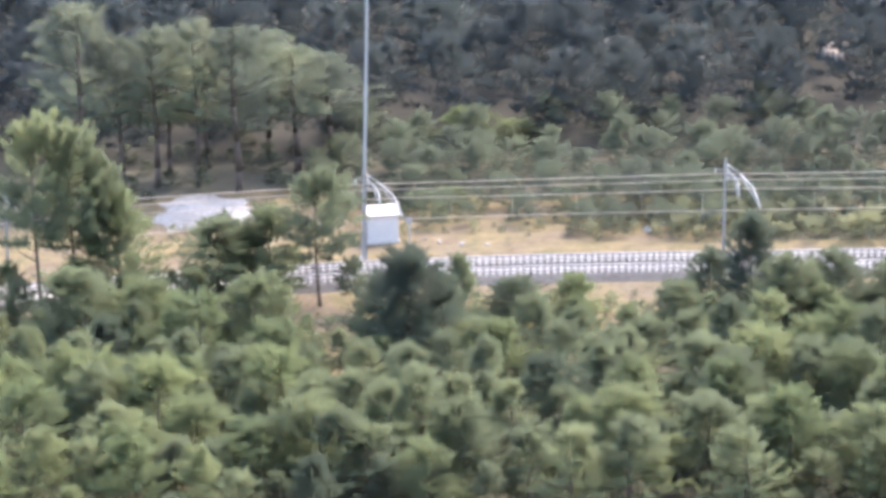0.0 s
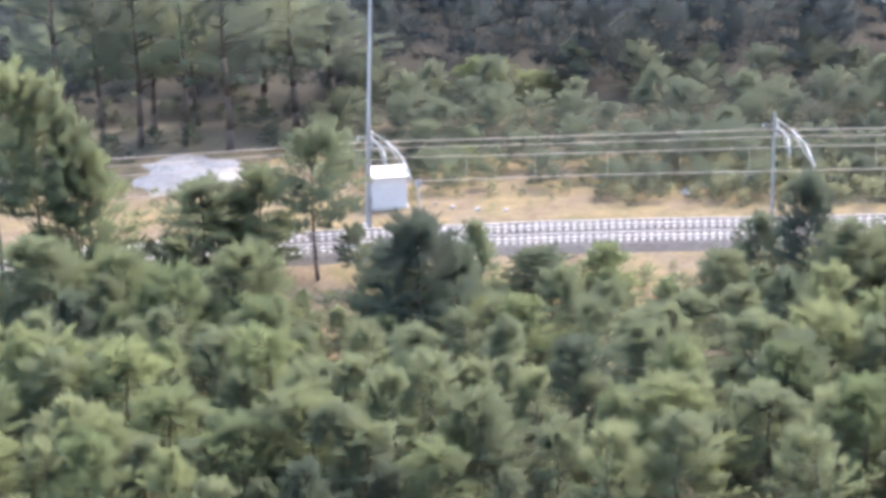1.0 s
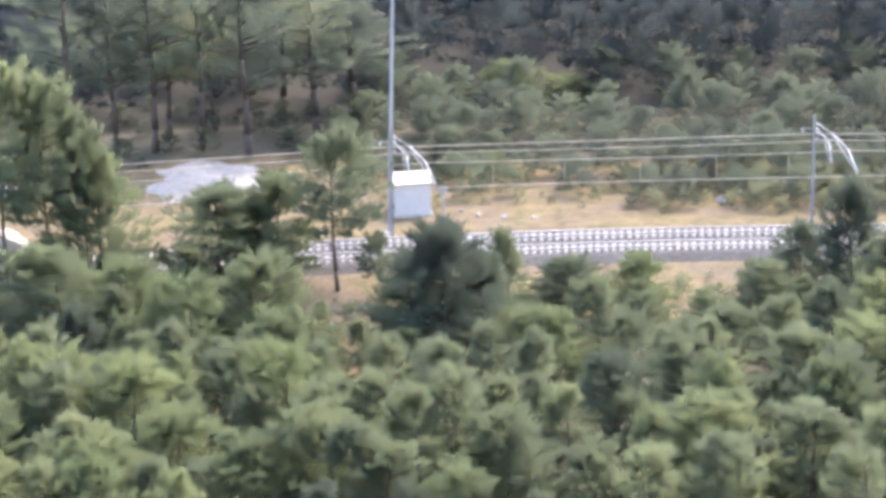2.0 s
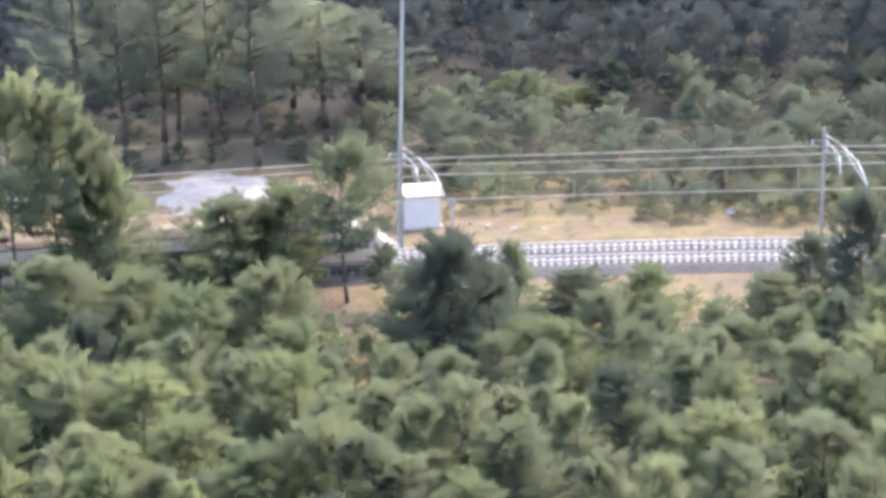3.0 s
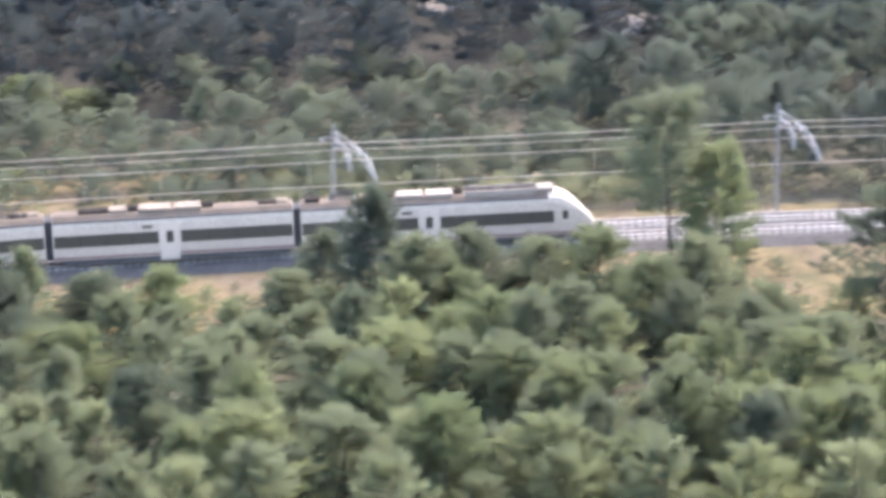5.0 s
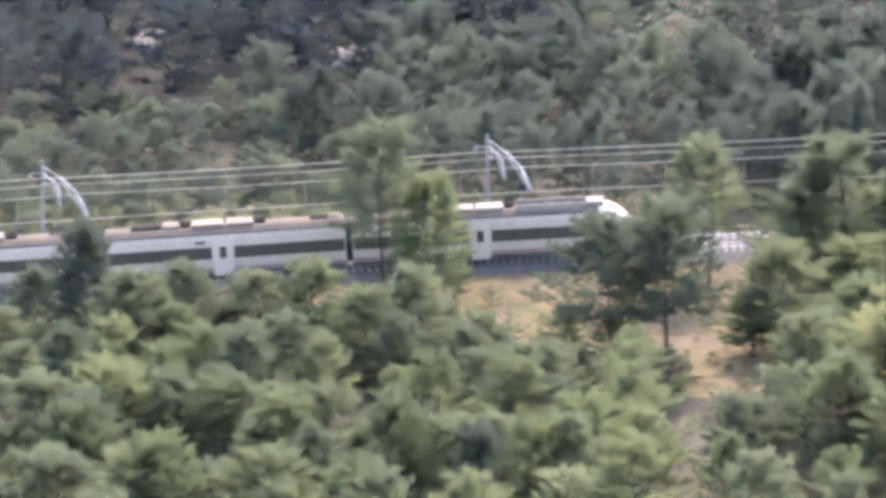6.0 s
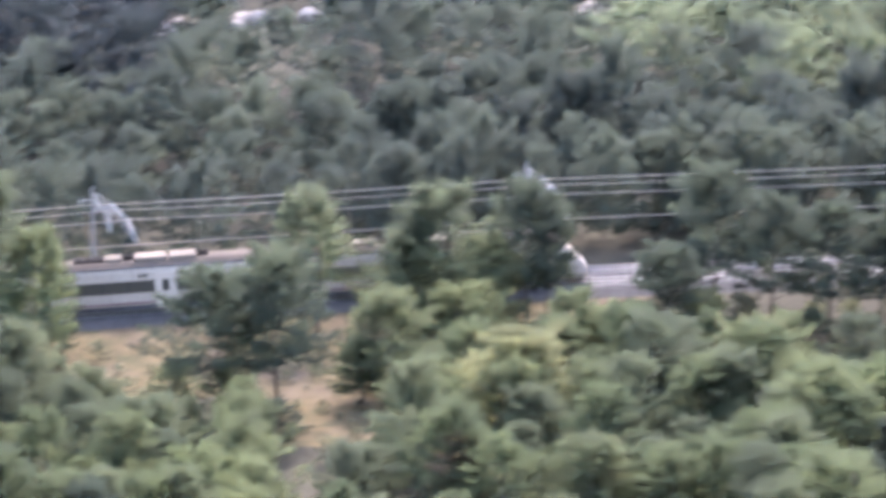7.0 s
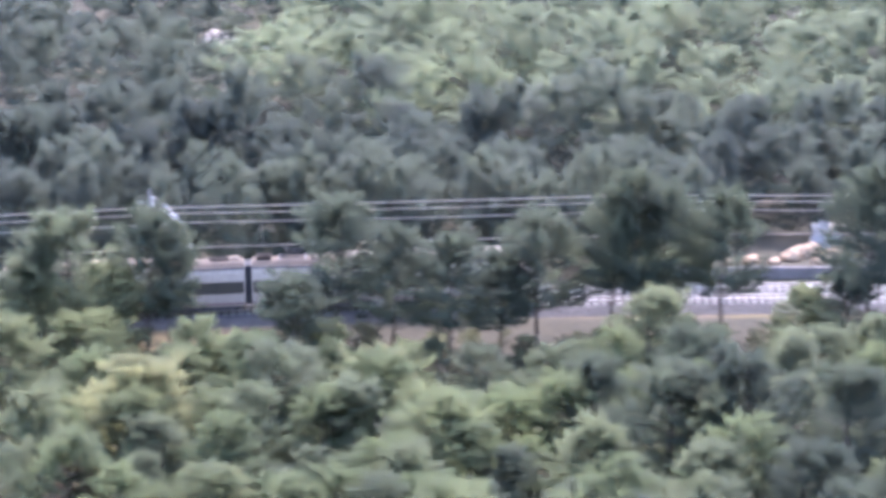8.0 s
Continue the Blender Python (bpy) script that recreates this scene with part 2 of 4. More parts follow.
def box(bm, x0, x1, y0, y1, z0, z1, m=None, edge=0.0):
    made = bmesh.ops.create_cube(bm, size=1)
    mat = Matrix.Translation(((x0 + x1) / 2, (y0 + y1) / 2, (z0 + z1) / 2)) @ Matrix.Diagonal((x1 - x0, y1 - y0, z1 - z0, 1))
    bmesh.ops.transform(bm, matrix=(m @ mat) if m is not None else mat, verts=made["verts"])
    if edge:
        es = list({e for v in made["verts"] for e in v.link_edges})
        bmesh.ops.bevel(bm, geom=es, offset=edge, segments=2, affect="EDGES", profile=0.5)
    return bm


def tube(bm, a, b, r0, r1=None, sides=8):
    """A closed round bar from a to b."""
    a, b = Vector(a), Vector(b)
    r1 = r0 if r1 is None else r1
    q = (b - a).to_track_quat("Z", "Y").to_matrix()
    rings = []
    for p, r in ((a, r0), (b, r1)):
        rings.append([bm.verts.new(p + q @ Vector((r * math.cos(k * math.tau / sides), r * math.sin(k * math.tau / sides), 0))) for k in range(sides)])
    for k in range(sides):
        bm.faces.new((rings[0][k], rings[0][(k + 1) % sides], rings[1][(k + 1) % sides], rings[1][k]))
    bm.faces.new(rings[0][::-1])
    bm.faces.new(rings[1])
    return bm


def sweep(bm, points, r, sides=6):
    for a, b in zip(points, points[1:]):
        tube(bm, a, b, r, r, sides)
    return bm


def loft(bm, sections, closed_ends=True):
    """Skin over sections of equal length, each a ring of points."""
    rings = [[bm.verts.new(p) for p in s] for s in sections]
    n = len(rings[0])
    for a, b in zip(rings, rings[1:]):
        for k in range(n):
            bm.faces.new((a[k], a[(k + 1) % n], b[(k + 1) % n], b[k]))
    if closed_ends:
        bm.faces.new(rings[0][::-1])
        bm.faces.new(rings[-1])
    bmesh.ops.recalc_face_normals(bm, faces=bm.faces)
    return bm


# ======== ground ========
def build_ground():
    azs = list(np.arange(-180, -24, 6.0)) + list(np.arange(-24, 56, 0.5)) + list(np.arange(56, 180, 6.0))
    ds = [0.5, 8, 16, 26, 38, 52, 68, 84, 98, 110] + list(np.arange(118, 180, 2.5)) + list(np.arange(180, 206, 0.8)) + list(np.arange(206, 300, 3.0)) + [305, 315, 330, 350, 380, 420, 480, 560, 680, 850, 1100, 1500, 2200, 3200]
    verts = [spot(a, d) for d in ds for a in azs]
    n = len(azs)
    faces = [(i * n + k, i * n + (k + 1) % n, (i + 1) * n + (k + 1) % n, (i + 1) * n + k) for i in range(len(ds) - 1) for k in range(n)]
    faces.append(tuple(range(n))[::-1])
    me = bpy.data.meshes.new("ground")
    me.from_pydata([tuple(v) for v in verts], [], [tuple(reversed(f)) for f in faces])
    me.polygons.foreach_set("use_smooth", [True] * len(me.polygons))
    me.materials.append(GROUND)
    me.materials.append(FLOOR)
    me.materials.append(SHADED_FLOOR)
    # index 2 lays the shade-dark floor under the far wood
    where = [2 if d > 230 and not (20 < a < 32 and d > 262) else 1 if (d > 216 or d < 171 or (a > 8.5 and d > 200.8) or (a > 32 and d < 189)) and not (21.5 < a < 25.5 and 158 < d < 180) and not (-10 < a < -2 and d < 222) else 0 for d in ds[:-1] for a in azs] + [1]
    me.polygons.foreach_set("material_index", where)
    return tagged(new("ground", me), "dry ochre and reddish hillside soil with sparse grass", "ground", kind="structure")


build_ground()


def strip(name, mat, az0, az1, section, label, category, step=0.5, kind="structure"):
    """A long body along the track: section is a ring of (off, up) from the near track's middle."""
    bm = bmesh.new()
    rings = []
    for az in np.arange(az0, az1 + 0.01, step):
        rings.append([polar(az, float(track_d(az)) + o, float(track_z(az)) + u) for o, u in section])
    loft(bm, rings)
    return tagged(part(name, bm, mat), label, category, kind=kind)


strip("ballast_bed", BALLAST, -58, 58, [(-3.9, -0.75), (-2.2, -0.12), (6.5, -0.12), (8.0, -0.75)], "grey broken-stone ballast bed under two tracks", "ballast")


def sleeper_mesh():
    bm = bmesh.new()
    box(bm, -0.125, 0.125, -1.3, -0.42, -0.2, 0.0, edge=0.02)
    box(bm, -0.09, 0.09, -0.45, 0.45, -0.2, -0.05)
    box(bm, -0.125, 0.125, 0.42, 1.3, -0.2, 0.0, edge=0.02)
    return mesh_of("sleeper", bm, CONCRETE)


def build_track(off, name):
    root = tagged(new(name), "railway track of steel rails on pale concrete sleepers", "railway track", "tracks", "structure")
    for side in (-GAUGE / 2, GAUGE / 2):
        web, head = bmesh.new(), bmesh.new()
        rings_w, rings_h = [], []
        for az in np.arange(-58, 58.01, 0.5):
            d, z = float(track_d(az)) + off + side, float(track_z(az))
            rings_w.append([polar(az, d + o, z + u) for o, u in ((-0.07, 0.0), (-0.02, 0.03), (-0.02, 0.13), (0.02, 0.13), (0.02, 0.03), (0.07, 0.0))])
            rings_h.append([polar(az, d + o, z + u) for o, u in ((-0.045, 0.128), (-0.045, 0.165), (-0.033, 0.172), (0.033, 0.172), (0.045, 0.165), (0.045, 0.128))])
        rail = part("rail", loft(web, rings_w), RUST, root)
        part("rail_head", loft(head, rings_h), STEEL, rail, "bright worn rail head")
    me = sleeper_mesh()
    rest = bmesh.new()
    u, u1 = u_at(-56), u_at(56)
    near0, near1 = u_at(-5), u_at(46)
    while u < u1:
        az = az_at(u)
        a, b = on_track(u - 0.3, off), on_track(u + 0.3, off)
        way = (b - a).normalized()
        m = Matrix.Translation(on_track(u, off)) @ way.to_track_quat("X", "Z").to_matrix().to_4x4()
        if near0 < u < near1:
            s = new("sleeper", me)
            s.parent, s.matrix_basis = root, m
        else:
            box(rest, -0.14, 0.14, -1.3, 1.3, -0.2, 0.0, m)
        u += 0.62
    tagged(part("sleeper_row", rest, CONCRETE, root), kind="stuff")


build_track(0.0, "railway_track")
build_track(TRACK_GAP, "railway_track")

# ======== plants ========
rng = np.random.default_rng(5)


def crown_arrays(sprays, blade, width):
    """Tufts of needles along boughs: a spray is (inner end, outer end, radius, count, crown centre). Gives points and normals."""
    V, N = [], []
    for a, b, r, n, mid in sprays:
        way = b - a
        way = way / (np.linalg.norm(way) + 1e-6)
        f = rng.uniform(0, 1, (n, 1)) ** 0.75
        d = rng.normal(size=(n, 3))
        d /= np.linalg.norm(d, axis=1)[:, None]
        d[:, 2] = np.where(d[:, 2] < -0.3, -d[:, 2] * 0.4, d[:, 2])
        base = a + (b - a) * f + d * r * (1.05 - 0.6 * f) * rng.uniform(0.2, 1.0, (n, 1))
        out = way * 0.75 + d * 0.4 + rng.normal(scale=0.3, size=(n, 3)) + np.array([0, 0, 0.6])
        out /= np.linalg.norm(out, axis=1)[:, None]
        side = np.cross(out, rng.normal(size=(n, 3)))
        side /= np.linalg.norm(side, axis=1)[:, None] + 1e-9
        ln = blade * 1.15 * rng.uniform(0.6, 1.5, (n, 1))
        wd = width * 1.1 * rng.uniform(0.6, 1.4, (n, 1))
        p0, p1, p2 = base - side * wd, base + side * wd, base + out * ln
        soft = 0.3 * d + 0.5 * (base - mid) / (np.linalg.norm(base - mid, axis=1)[:, None] + 1e-6) + np.array([0, 0, 0.45]) + rng.normal(scale=0.1, size=(n, 3))
        soft /= np.linalg.norm(soft, axis=1)[:, None]
        g = np.cross(p1 - p0, p2 - p0)
        flip = (np.sum(g * soft, axis=1) < 0)[:, None]
        q1, q2 = np.where(flip, p2, p1), np.where(flip, p1, p2)
        V.append(np.stack([p0, q1, q2], 1).reshape(-1, 3))
        N.append(np.repeat(soft, 3, 0))
    return np.concatenate(V), np.concatenate(N)


def crown_mesh(name, V, N, mat):
    me = bpy.data.meshes.new(name)
    n = len(V)
    me.vertices.add(n)
    me.vertices.foreach_set("co", V.astype(np.float32).ravel())
    me.loops.add(n)
    me.loops.foreach_set("vertex_index", np.arange(n, dtype=np.int32))
    me.polygons.add(n // 3)
    me.polygons.foreach_set("loop_start", np.arange(0, n, 3, dtype=np.int32))
    me.polygons.foreach_set("use_smooth", np.ones(n // 3, dtype=bool))
    me.update(calc_edges=True)
    me.normals_split_custom_set_from_vertices(N.tolist())
    me.materials.append(mat)
    return me


def pine_shape(h, w, bare, boughs, tufts, top=0.5, gaps=0.2):
    """Boughs of a pine h high and w wide whose trunk is bare up to a share of its height.
    top: how pointed the crown is (0 flat, 1 cone)."""
    sprays, limbs = [], []
    z0, mid = h * bare, np.array([0, 0, h * (0.42 + bare * 0.4)])
    lop = rng.uniform(-0.1, 0.1, 2) * w
    thin, thin_a = rng.uniform(0.2, 0.7), rng.uniform(0, math.tau)          # one side stays sparse
    for k in range(boughs):
        f = (k + rng.uniform(0, 1)) / boughs                       # 0 at the crown's foot, 1 at its top
        a = k * 2.399 + rng.uniform(-0.5, 0.5)
        if rng.uniform() < gaps * 0.5 or (abs(f - thin) < 0.1 and math.cos(a - thin_a) > 0.45):
            continue
        rad = w / 2 * np.interp(f, [0, 0.2, 0.55, 1.0], [0.72, 1.0, 0.52 + 0.42 * (1 - top), 0.06 + 0.4 * (1 - top)])
        rad *= rng.choice([0.62, 0.8, 0.92, 1.0, 1.18], p=[0.15, 0.25, 0.3, 0.2, 0.1])
        rise = np.interp(f, [0, 0.5, 1], [0.12, 0.4, 0.9]) + rng.uniform(-0.15, 0.2)
        c, s_ = math.cos(a), math.sin(a)
        zc = z0 + (h - z0) * (0.04 + 0.84 * f)
        tip = np.array([rad * c + lop[0] * f, rad * s_ + lop[1] * f, min(zc + rise * rad * 0.55, h * 0.99)])
        inner = np.array([rad * 0.22 * c + lop[0] * f, rad * 0.22 * s_ + lop[1] * f, zc - rise * rad * 0.25])
        r = np.interp(f, [0, 0.6, 1], [0.13, 0.12, 0.075]) * w * rng.uniform(0.7, 1.3)
        sprays.append((inner, tip, r, tufts, mid))
        limbs.append((inner + (tip - inner) * 0.6, f))
    for j in range(4):                                              # leaders break the outline
        a, rr, hz = j * 1.9 + rng.uniform(0, 1.2), w * rng.uniform(0.06, 0.3), h * rng.uniform(0.78, 1.0) if j else h
        rr = rr if j else 0.02 * w
        foot = np.array([rr * 0.6 * math.cos(a) + lop[0], rr * 0.6 * math.sin(a) + lop[1], hz - 0.26 * h])
        sprays.append((foot, np.array([rr * math.cos(a) + lop[0], rr * math.sin(a) + lop[1], hz - 0.04 * h]), (0.12 - 0.05 * top) * w, int(tufts * 0.9), mid))
    return sprays, limbs


def trunk_bm(h, w, limbs, r, every=2, lean=0.0):
    bm = bmesh.new()
    pts = [Vector((lean * f * f * h + 0.06 * math.sin(5 * f) * w * 0.3, 0.05 * math.sin(7 * f + 1) * w * 0.3, h * f)) for f in (-0.03, 0.12, 0.3, 0.5, 0.7, 0.93)]
    for i, (a, b) in enumerate(zip(pts, pts[1:])):
        tube(bm, a, b, r * (1 - 0.18 * i), r * (1 - 0.18 * (i + 1)), 7)
    for c, f in limbs[::every]:
        c = Vector(c)
        root = Vector((0, 0, max(c.z - 0.35 * c.to_2d().length - 0.1, 0.1 * h)))
        k = root.z / h
        root.x, root.y = lean * k * k * h + 0.06 * math.sin(5 * k) * w * 0.3, 0.05 * math.sin(7 * k + 1) * w * 0.3
        tube(bm, root, c, r * 0.3, r * 0.08, 4)
    return bm


# the patterns are removed once all copies stand
PATTERNS = {}


def pattern(kind, name, label, category, h, w, mat, bare, clump_n, tufts, top=0.5, gaps=0.2, blade=0.42, bw=0.085, r=0.13, group="", lean=0.0, shrub=False):
    sprays, limbs = pine_shape(h, w, bare, clump_n, tufts, top, gaps)
    V, N = crown_arrays(sprays, blade, bw)
    root = tagged(new(name), label, category, group)
    part("trunk", trunk_bm(h, w, limbs, r, 3 if not shrub else 6, lean), BARK, root, smooth=True)
    crown = new("crown", crown_mesh("crown", V, N, mat))
    crown.parent = root
    PATTERNS.setdefault(kind, []).append((root, h, w))


NEARLABEL = "green pine with tufted irregular crown on the dry slope"
for k in range(4):
    pattern("pine", "pine_tree", NEARLABEL, "tree", 8.0, 6.0, PINE, 0.08, 84, 60, 0.6, 0.25, 0.36, 0.088, 0.12, "pines before the railway")
for k in range(2):
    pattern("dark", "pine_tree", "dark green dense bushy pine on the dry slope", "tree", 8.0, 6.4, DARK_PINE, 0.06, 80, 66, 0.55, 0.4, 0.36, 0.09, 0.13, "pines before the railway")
for k in range(3):
    pattern("trunk", "pine_tree", "slender pine with bare dark trunk and loose crown", "tree", 10.0, 6.0, PINE, 0.3, 70, 70, 0.2, 0.2, 0.32, 0.1, 0.14, "pines before the railway", 0.02)
for k in range(3):
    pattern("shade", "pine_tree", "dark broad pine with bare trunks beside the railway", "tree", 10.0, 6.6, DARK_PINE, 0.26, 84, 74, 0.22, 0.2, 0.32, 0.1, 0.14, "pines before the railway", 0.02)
for k in range(2):
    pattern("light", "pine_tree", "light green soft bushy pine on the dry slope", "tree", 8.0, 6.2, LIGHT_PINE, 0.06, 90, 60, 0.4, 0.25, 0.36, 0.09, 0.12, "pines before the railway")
pattern("yellow", "pine_tree", "yellowish-green sunlit pine on the dry slope", "tree", 8.0, 6.4, YELLOW_PINE, 0.08, 80, 66, 0.45, 0.2, 0.36, 0.09, 0.12, "pines before the railway")
pattern("dry", "pine_tree", "withered brown pine among green ones", "tree", 7.0, 4.6, DRY_PINE, 0.08, 50, 60, 0.6, 0.3, 0.3, 0.08, 0.11, "pines before the railway")
for k in range(5):
    pattern("fill", "pine_tree", NEARLABEL, "tree", 7.0, 5.8, PINE, 0.14, 56, 42, (0.5, 0.66, 0.78, 0.9, 0.6)[k], 0.25, 0.36, 0.095, 0.11, "pines before the railway")
for k in range(4):
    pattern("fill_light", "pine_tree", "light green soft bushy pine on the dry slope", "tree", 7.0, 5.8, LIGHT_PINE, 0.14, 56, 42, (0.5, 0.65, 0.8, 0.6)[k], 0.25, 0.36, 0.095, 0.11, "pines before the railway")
for k in range(3):
    pattern("shrub", "shrub", "round grey-green bush on dry soil", "shrub", 2.4, 3.2, SHRUB, 0.0, 18, 24, 0.25, 0.1, 0.3, 0.08, 0.05, "bushes by the railway", 0, True)
for k in range(3):
    pattern("tall", "pine_tree", "tall pine with bare dark trunk behind the clearing", "tree", 16.0, 8.5, TALL_PINE, 0.34, 66, 56, 0.4, 0.4, 0.42, 0.125, 0.3, "pines behind the railway", 0.02)
for k in range(4):
    pattern("back", "pine_tree", "hazy green pine on the slope behind the railway", "tree", 8.5, 8.0, FAR_PINE, 0.05, 56, 46, 0.4, 0.2, 0.42, 0.155, 0.14, "pines behind the railway")
for k in range(3):
    pattern("back_light", "pine_tree", "light green broad pine behind the railway", "tree", 8.5, 8.0, LIGHT_PINE, 0.05, 56, 46, 0.4, 0.2, 0.42, 0.155, 0.14, "pines behind the railway")
    pattern("back_dark", "pine_tree", "pine behind the railway with needles toned shade-dark", "tree", 8.5, 8.0, SHADED_BELT_PINE, 0.05, 56, 46, 0.3, 0.2, 0.42, 0.155, 0.14, "pines behind the railway")
# belt and hollow carry shade, pale carries sunlight, in their needle colour
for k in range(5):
    for kind, mat in (("mass", FAR_PINE), ("belt", SHADED_BELT_PINE), ("pale", SUNLIT_SLOPE_PINE), ("hollow", SHADED_HOLLOW_PINE)):
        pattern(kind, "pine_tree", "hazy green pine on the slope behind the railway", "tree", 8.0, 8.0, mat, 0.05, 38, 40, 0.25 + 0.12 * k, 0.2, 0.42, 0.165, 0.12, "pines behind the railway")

TURNS = random.Random(3)


def plant(kind, az, d, height, width):
    root, h, w = TURNS.choice(PATTERNS[kind])
    s = width / w
    copy_thing(root, Matrix.Translation(spot(az, d, -0.05)) @ pose(0, 0, 0, 0, 0, TURNS.uniform(0, 360)) @ Matrix.Diagonal((s, s, height / h, 1)))


def plant_to(kind, az, d, top_el, width):
    """A tree whose top shows at an elevation seen from the viewpoint."""
    h = EYE_Z + d * math.tan(radians(top_el)) - ground_z(az, d)
    plant(kind, az, d, max(h, 1.0), width)


# kind, azimuth, distance, elevation of the top, crown's width
NEAR_TREES = [
    ("trunk", -9.66, 186, -9.25, 5.6),
    ("trunk", -8.79, 186, -10.27, 4.0),
    ("trunk", -10.64, 186, -8.87, 6.3),
    ("light", -4.92, 186, -12.38, 5.0),
    ("light", -8.53, 186, -11.05, 6.3),
    ("pine", -5.81, 186, -11.98, 7.5),
    ("light", -4.36, 186, -11.77, 5.0),
    ("trunk", -3.06, 184, -10.81, 5.4),
    ("trunk", -2.08, 182, -13.37, 2.5),
    ("dark", -0.54, 164, -13.04, 8.1),
    ("dark", -1.37, 166, -13.67, 5.6),
    ("dark", 0.28, 166, -13.87, 5.6),
    ("pine", 0.97, 174, -13.32, 3.1),
    ("shade", 2.34, 176, -14.08, 4.5),
    ("light", 4.06, 176, -14.00, 3.8),
    ("light", 1.90, 159, -15.16, 4.3),
    ("dark", 3.47, 144, -16.17, 5.2),
    ("pine", -0.67, 144, -15.76, 4.8),
    ("pine", -1.39, 138, -16.76, 4.6),
    ("pine", 0.49, 144, -16.71, 3.9),
    ("pine", 0.74, 132, -17.37, 5.6),
    ("light", 5.65, 132, -17.11, 6.6),
    ("light", 4.37, 135, -17.47, 3.3),
    ("dark", 8.99, 174, -12.29, 5.1),
    ("dark", 7.81, 178, -13.30, 4.4),
    ("pine", 6.82, 173, -14.18, 5.1),
    ("pine", 5.88, 160, -15.19, 5.4),
    ("pine", 7.92, 150, -15.73, 6.1),
    ("pine", 9.82, 169, -13.51, 5.3),
    ("light", 9.30, 150, -15.48, 5.7),
    ("pine", 8.10, 134, -17.51, 6.6),
    ("light", 10.07, 135, -17.50, 4.9),
    ("pine", -9.60, 172, -13.01, 8.1),
    ("light", -7.95, 171, -13.52, 6.5),
    ("light", -6.55, 165, -14.01, 6.3),
    ("light", -5.00, 169, -13.60, 6.5),
    ("light", -4.56, 158, -14.91, 5.3),
    ("dark", -5.88, 153, -15.72, 4.8),
    ("light", -9.68, 150, -15.43, 6.7),
    ("light", -7.99, 146, -15.70, 6.2),
    ("light", -7.03, 140, -16.92, 5.6),
    ("light", -4.48, 148, -15.69, 5.7),
    ("light", -3.51, 134, -17.42, 5.1),
    ("pine", -2.58, 144, -16.44, 4.2),
    ("light", -8.93, 136, -17.41, 6.1),
    ("light", -5.35, 133, -17.68, 6.0),
    ("pine", 1.23, 160, -15.20, 3.6),
    ("pine", 4.81, 154, -15.68, 3.8),
    ("pine", 2.24, 140, -16.90, 3.8),
    ("pine", 2.73, 130, -18.20, 4.7),
    ("pine", -2.13, 130, -18.01, 5.0),
    ("light", -0.27, 127, -18.61, 4.3),
]
NEAR_TREES_B = [
    ("pine", 11.35, 176, -13.36, 5.1),
    ("light", 10.28, 171, -13.72, 4.2),
    ("pine", 12.93, 175, -13.66, 5.9),
    ("light", 14.26, 174, -13.43, 5.5),
    ("trunk", 15.87, 184, -10.37, 6.2),
    ("light", 15.44, 166, -14.09, 5.6),
    ("pine", 16.23, 170, -14.03, 3.8),
    ("pine", 17.87, 158, -14.99, 3.9),
    ("light", 12.08, 146, -15.96, 5.6),
    ("light", 13.41, 141, -16.37, 4.8),
    ("light", 14.55, 146, -16.26, 4.9),
    ("light", 15.94, 136, -16.53, 4.0),
    ("light", 17.40, 135, -17.04, 5.2),
    ("light", 18.99, 146, -15.76, 4.9),
    ("light", 19.59, 134, -17.15, 5.4),
    ("light", 20.63, 138, -16.62, 4.7),
    ("light", 12.98, 132, -17.65, 5.9),
    ("pine", 11.01, 148, -15.80, 5.0),
    ("light", 10.43, 132, -17.20, 5.1),
    ("light", 14.99, 130, -18.06, 5.0),
    ("light", 17.14, 150, -15.63, 4.0),
    ("light", 9.42, 155, -15.36, 4.5),
    ("light", 8.58, 142, -16.36, 4.8),
    ("light", 11.71, 159, -14.79, 5.0),
    ("pine", 13.58, 160, -14.70, 5.4),
    ("pine", 19.77, 158, -15.49, 3.9),
]
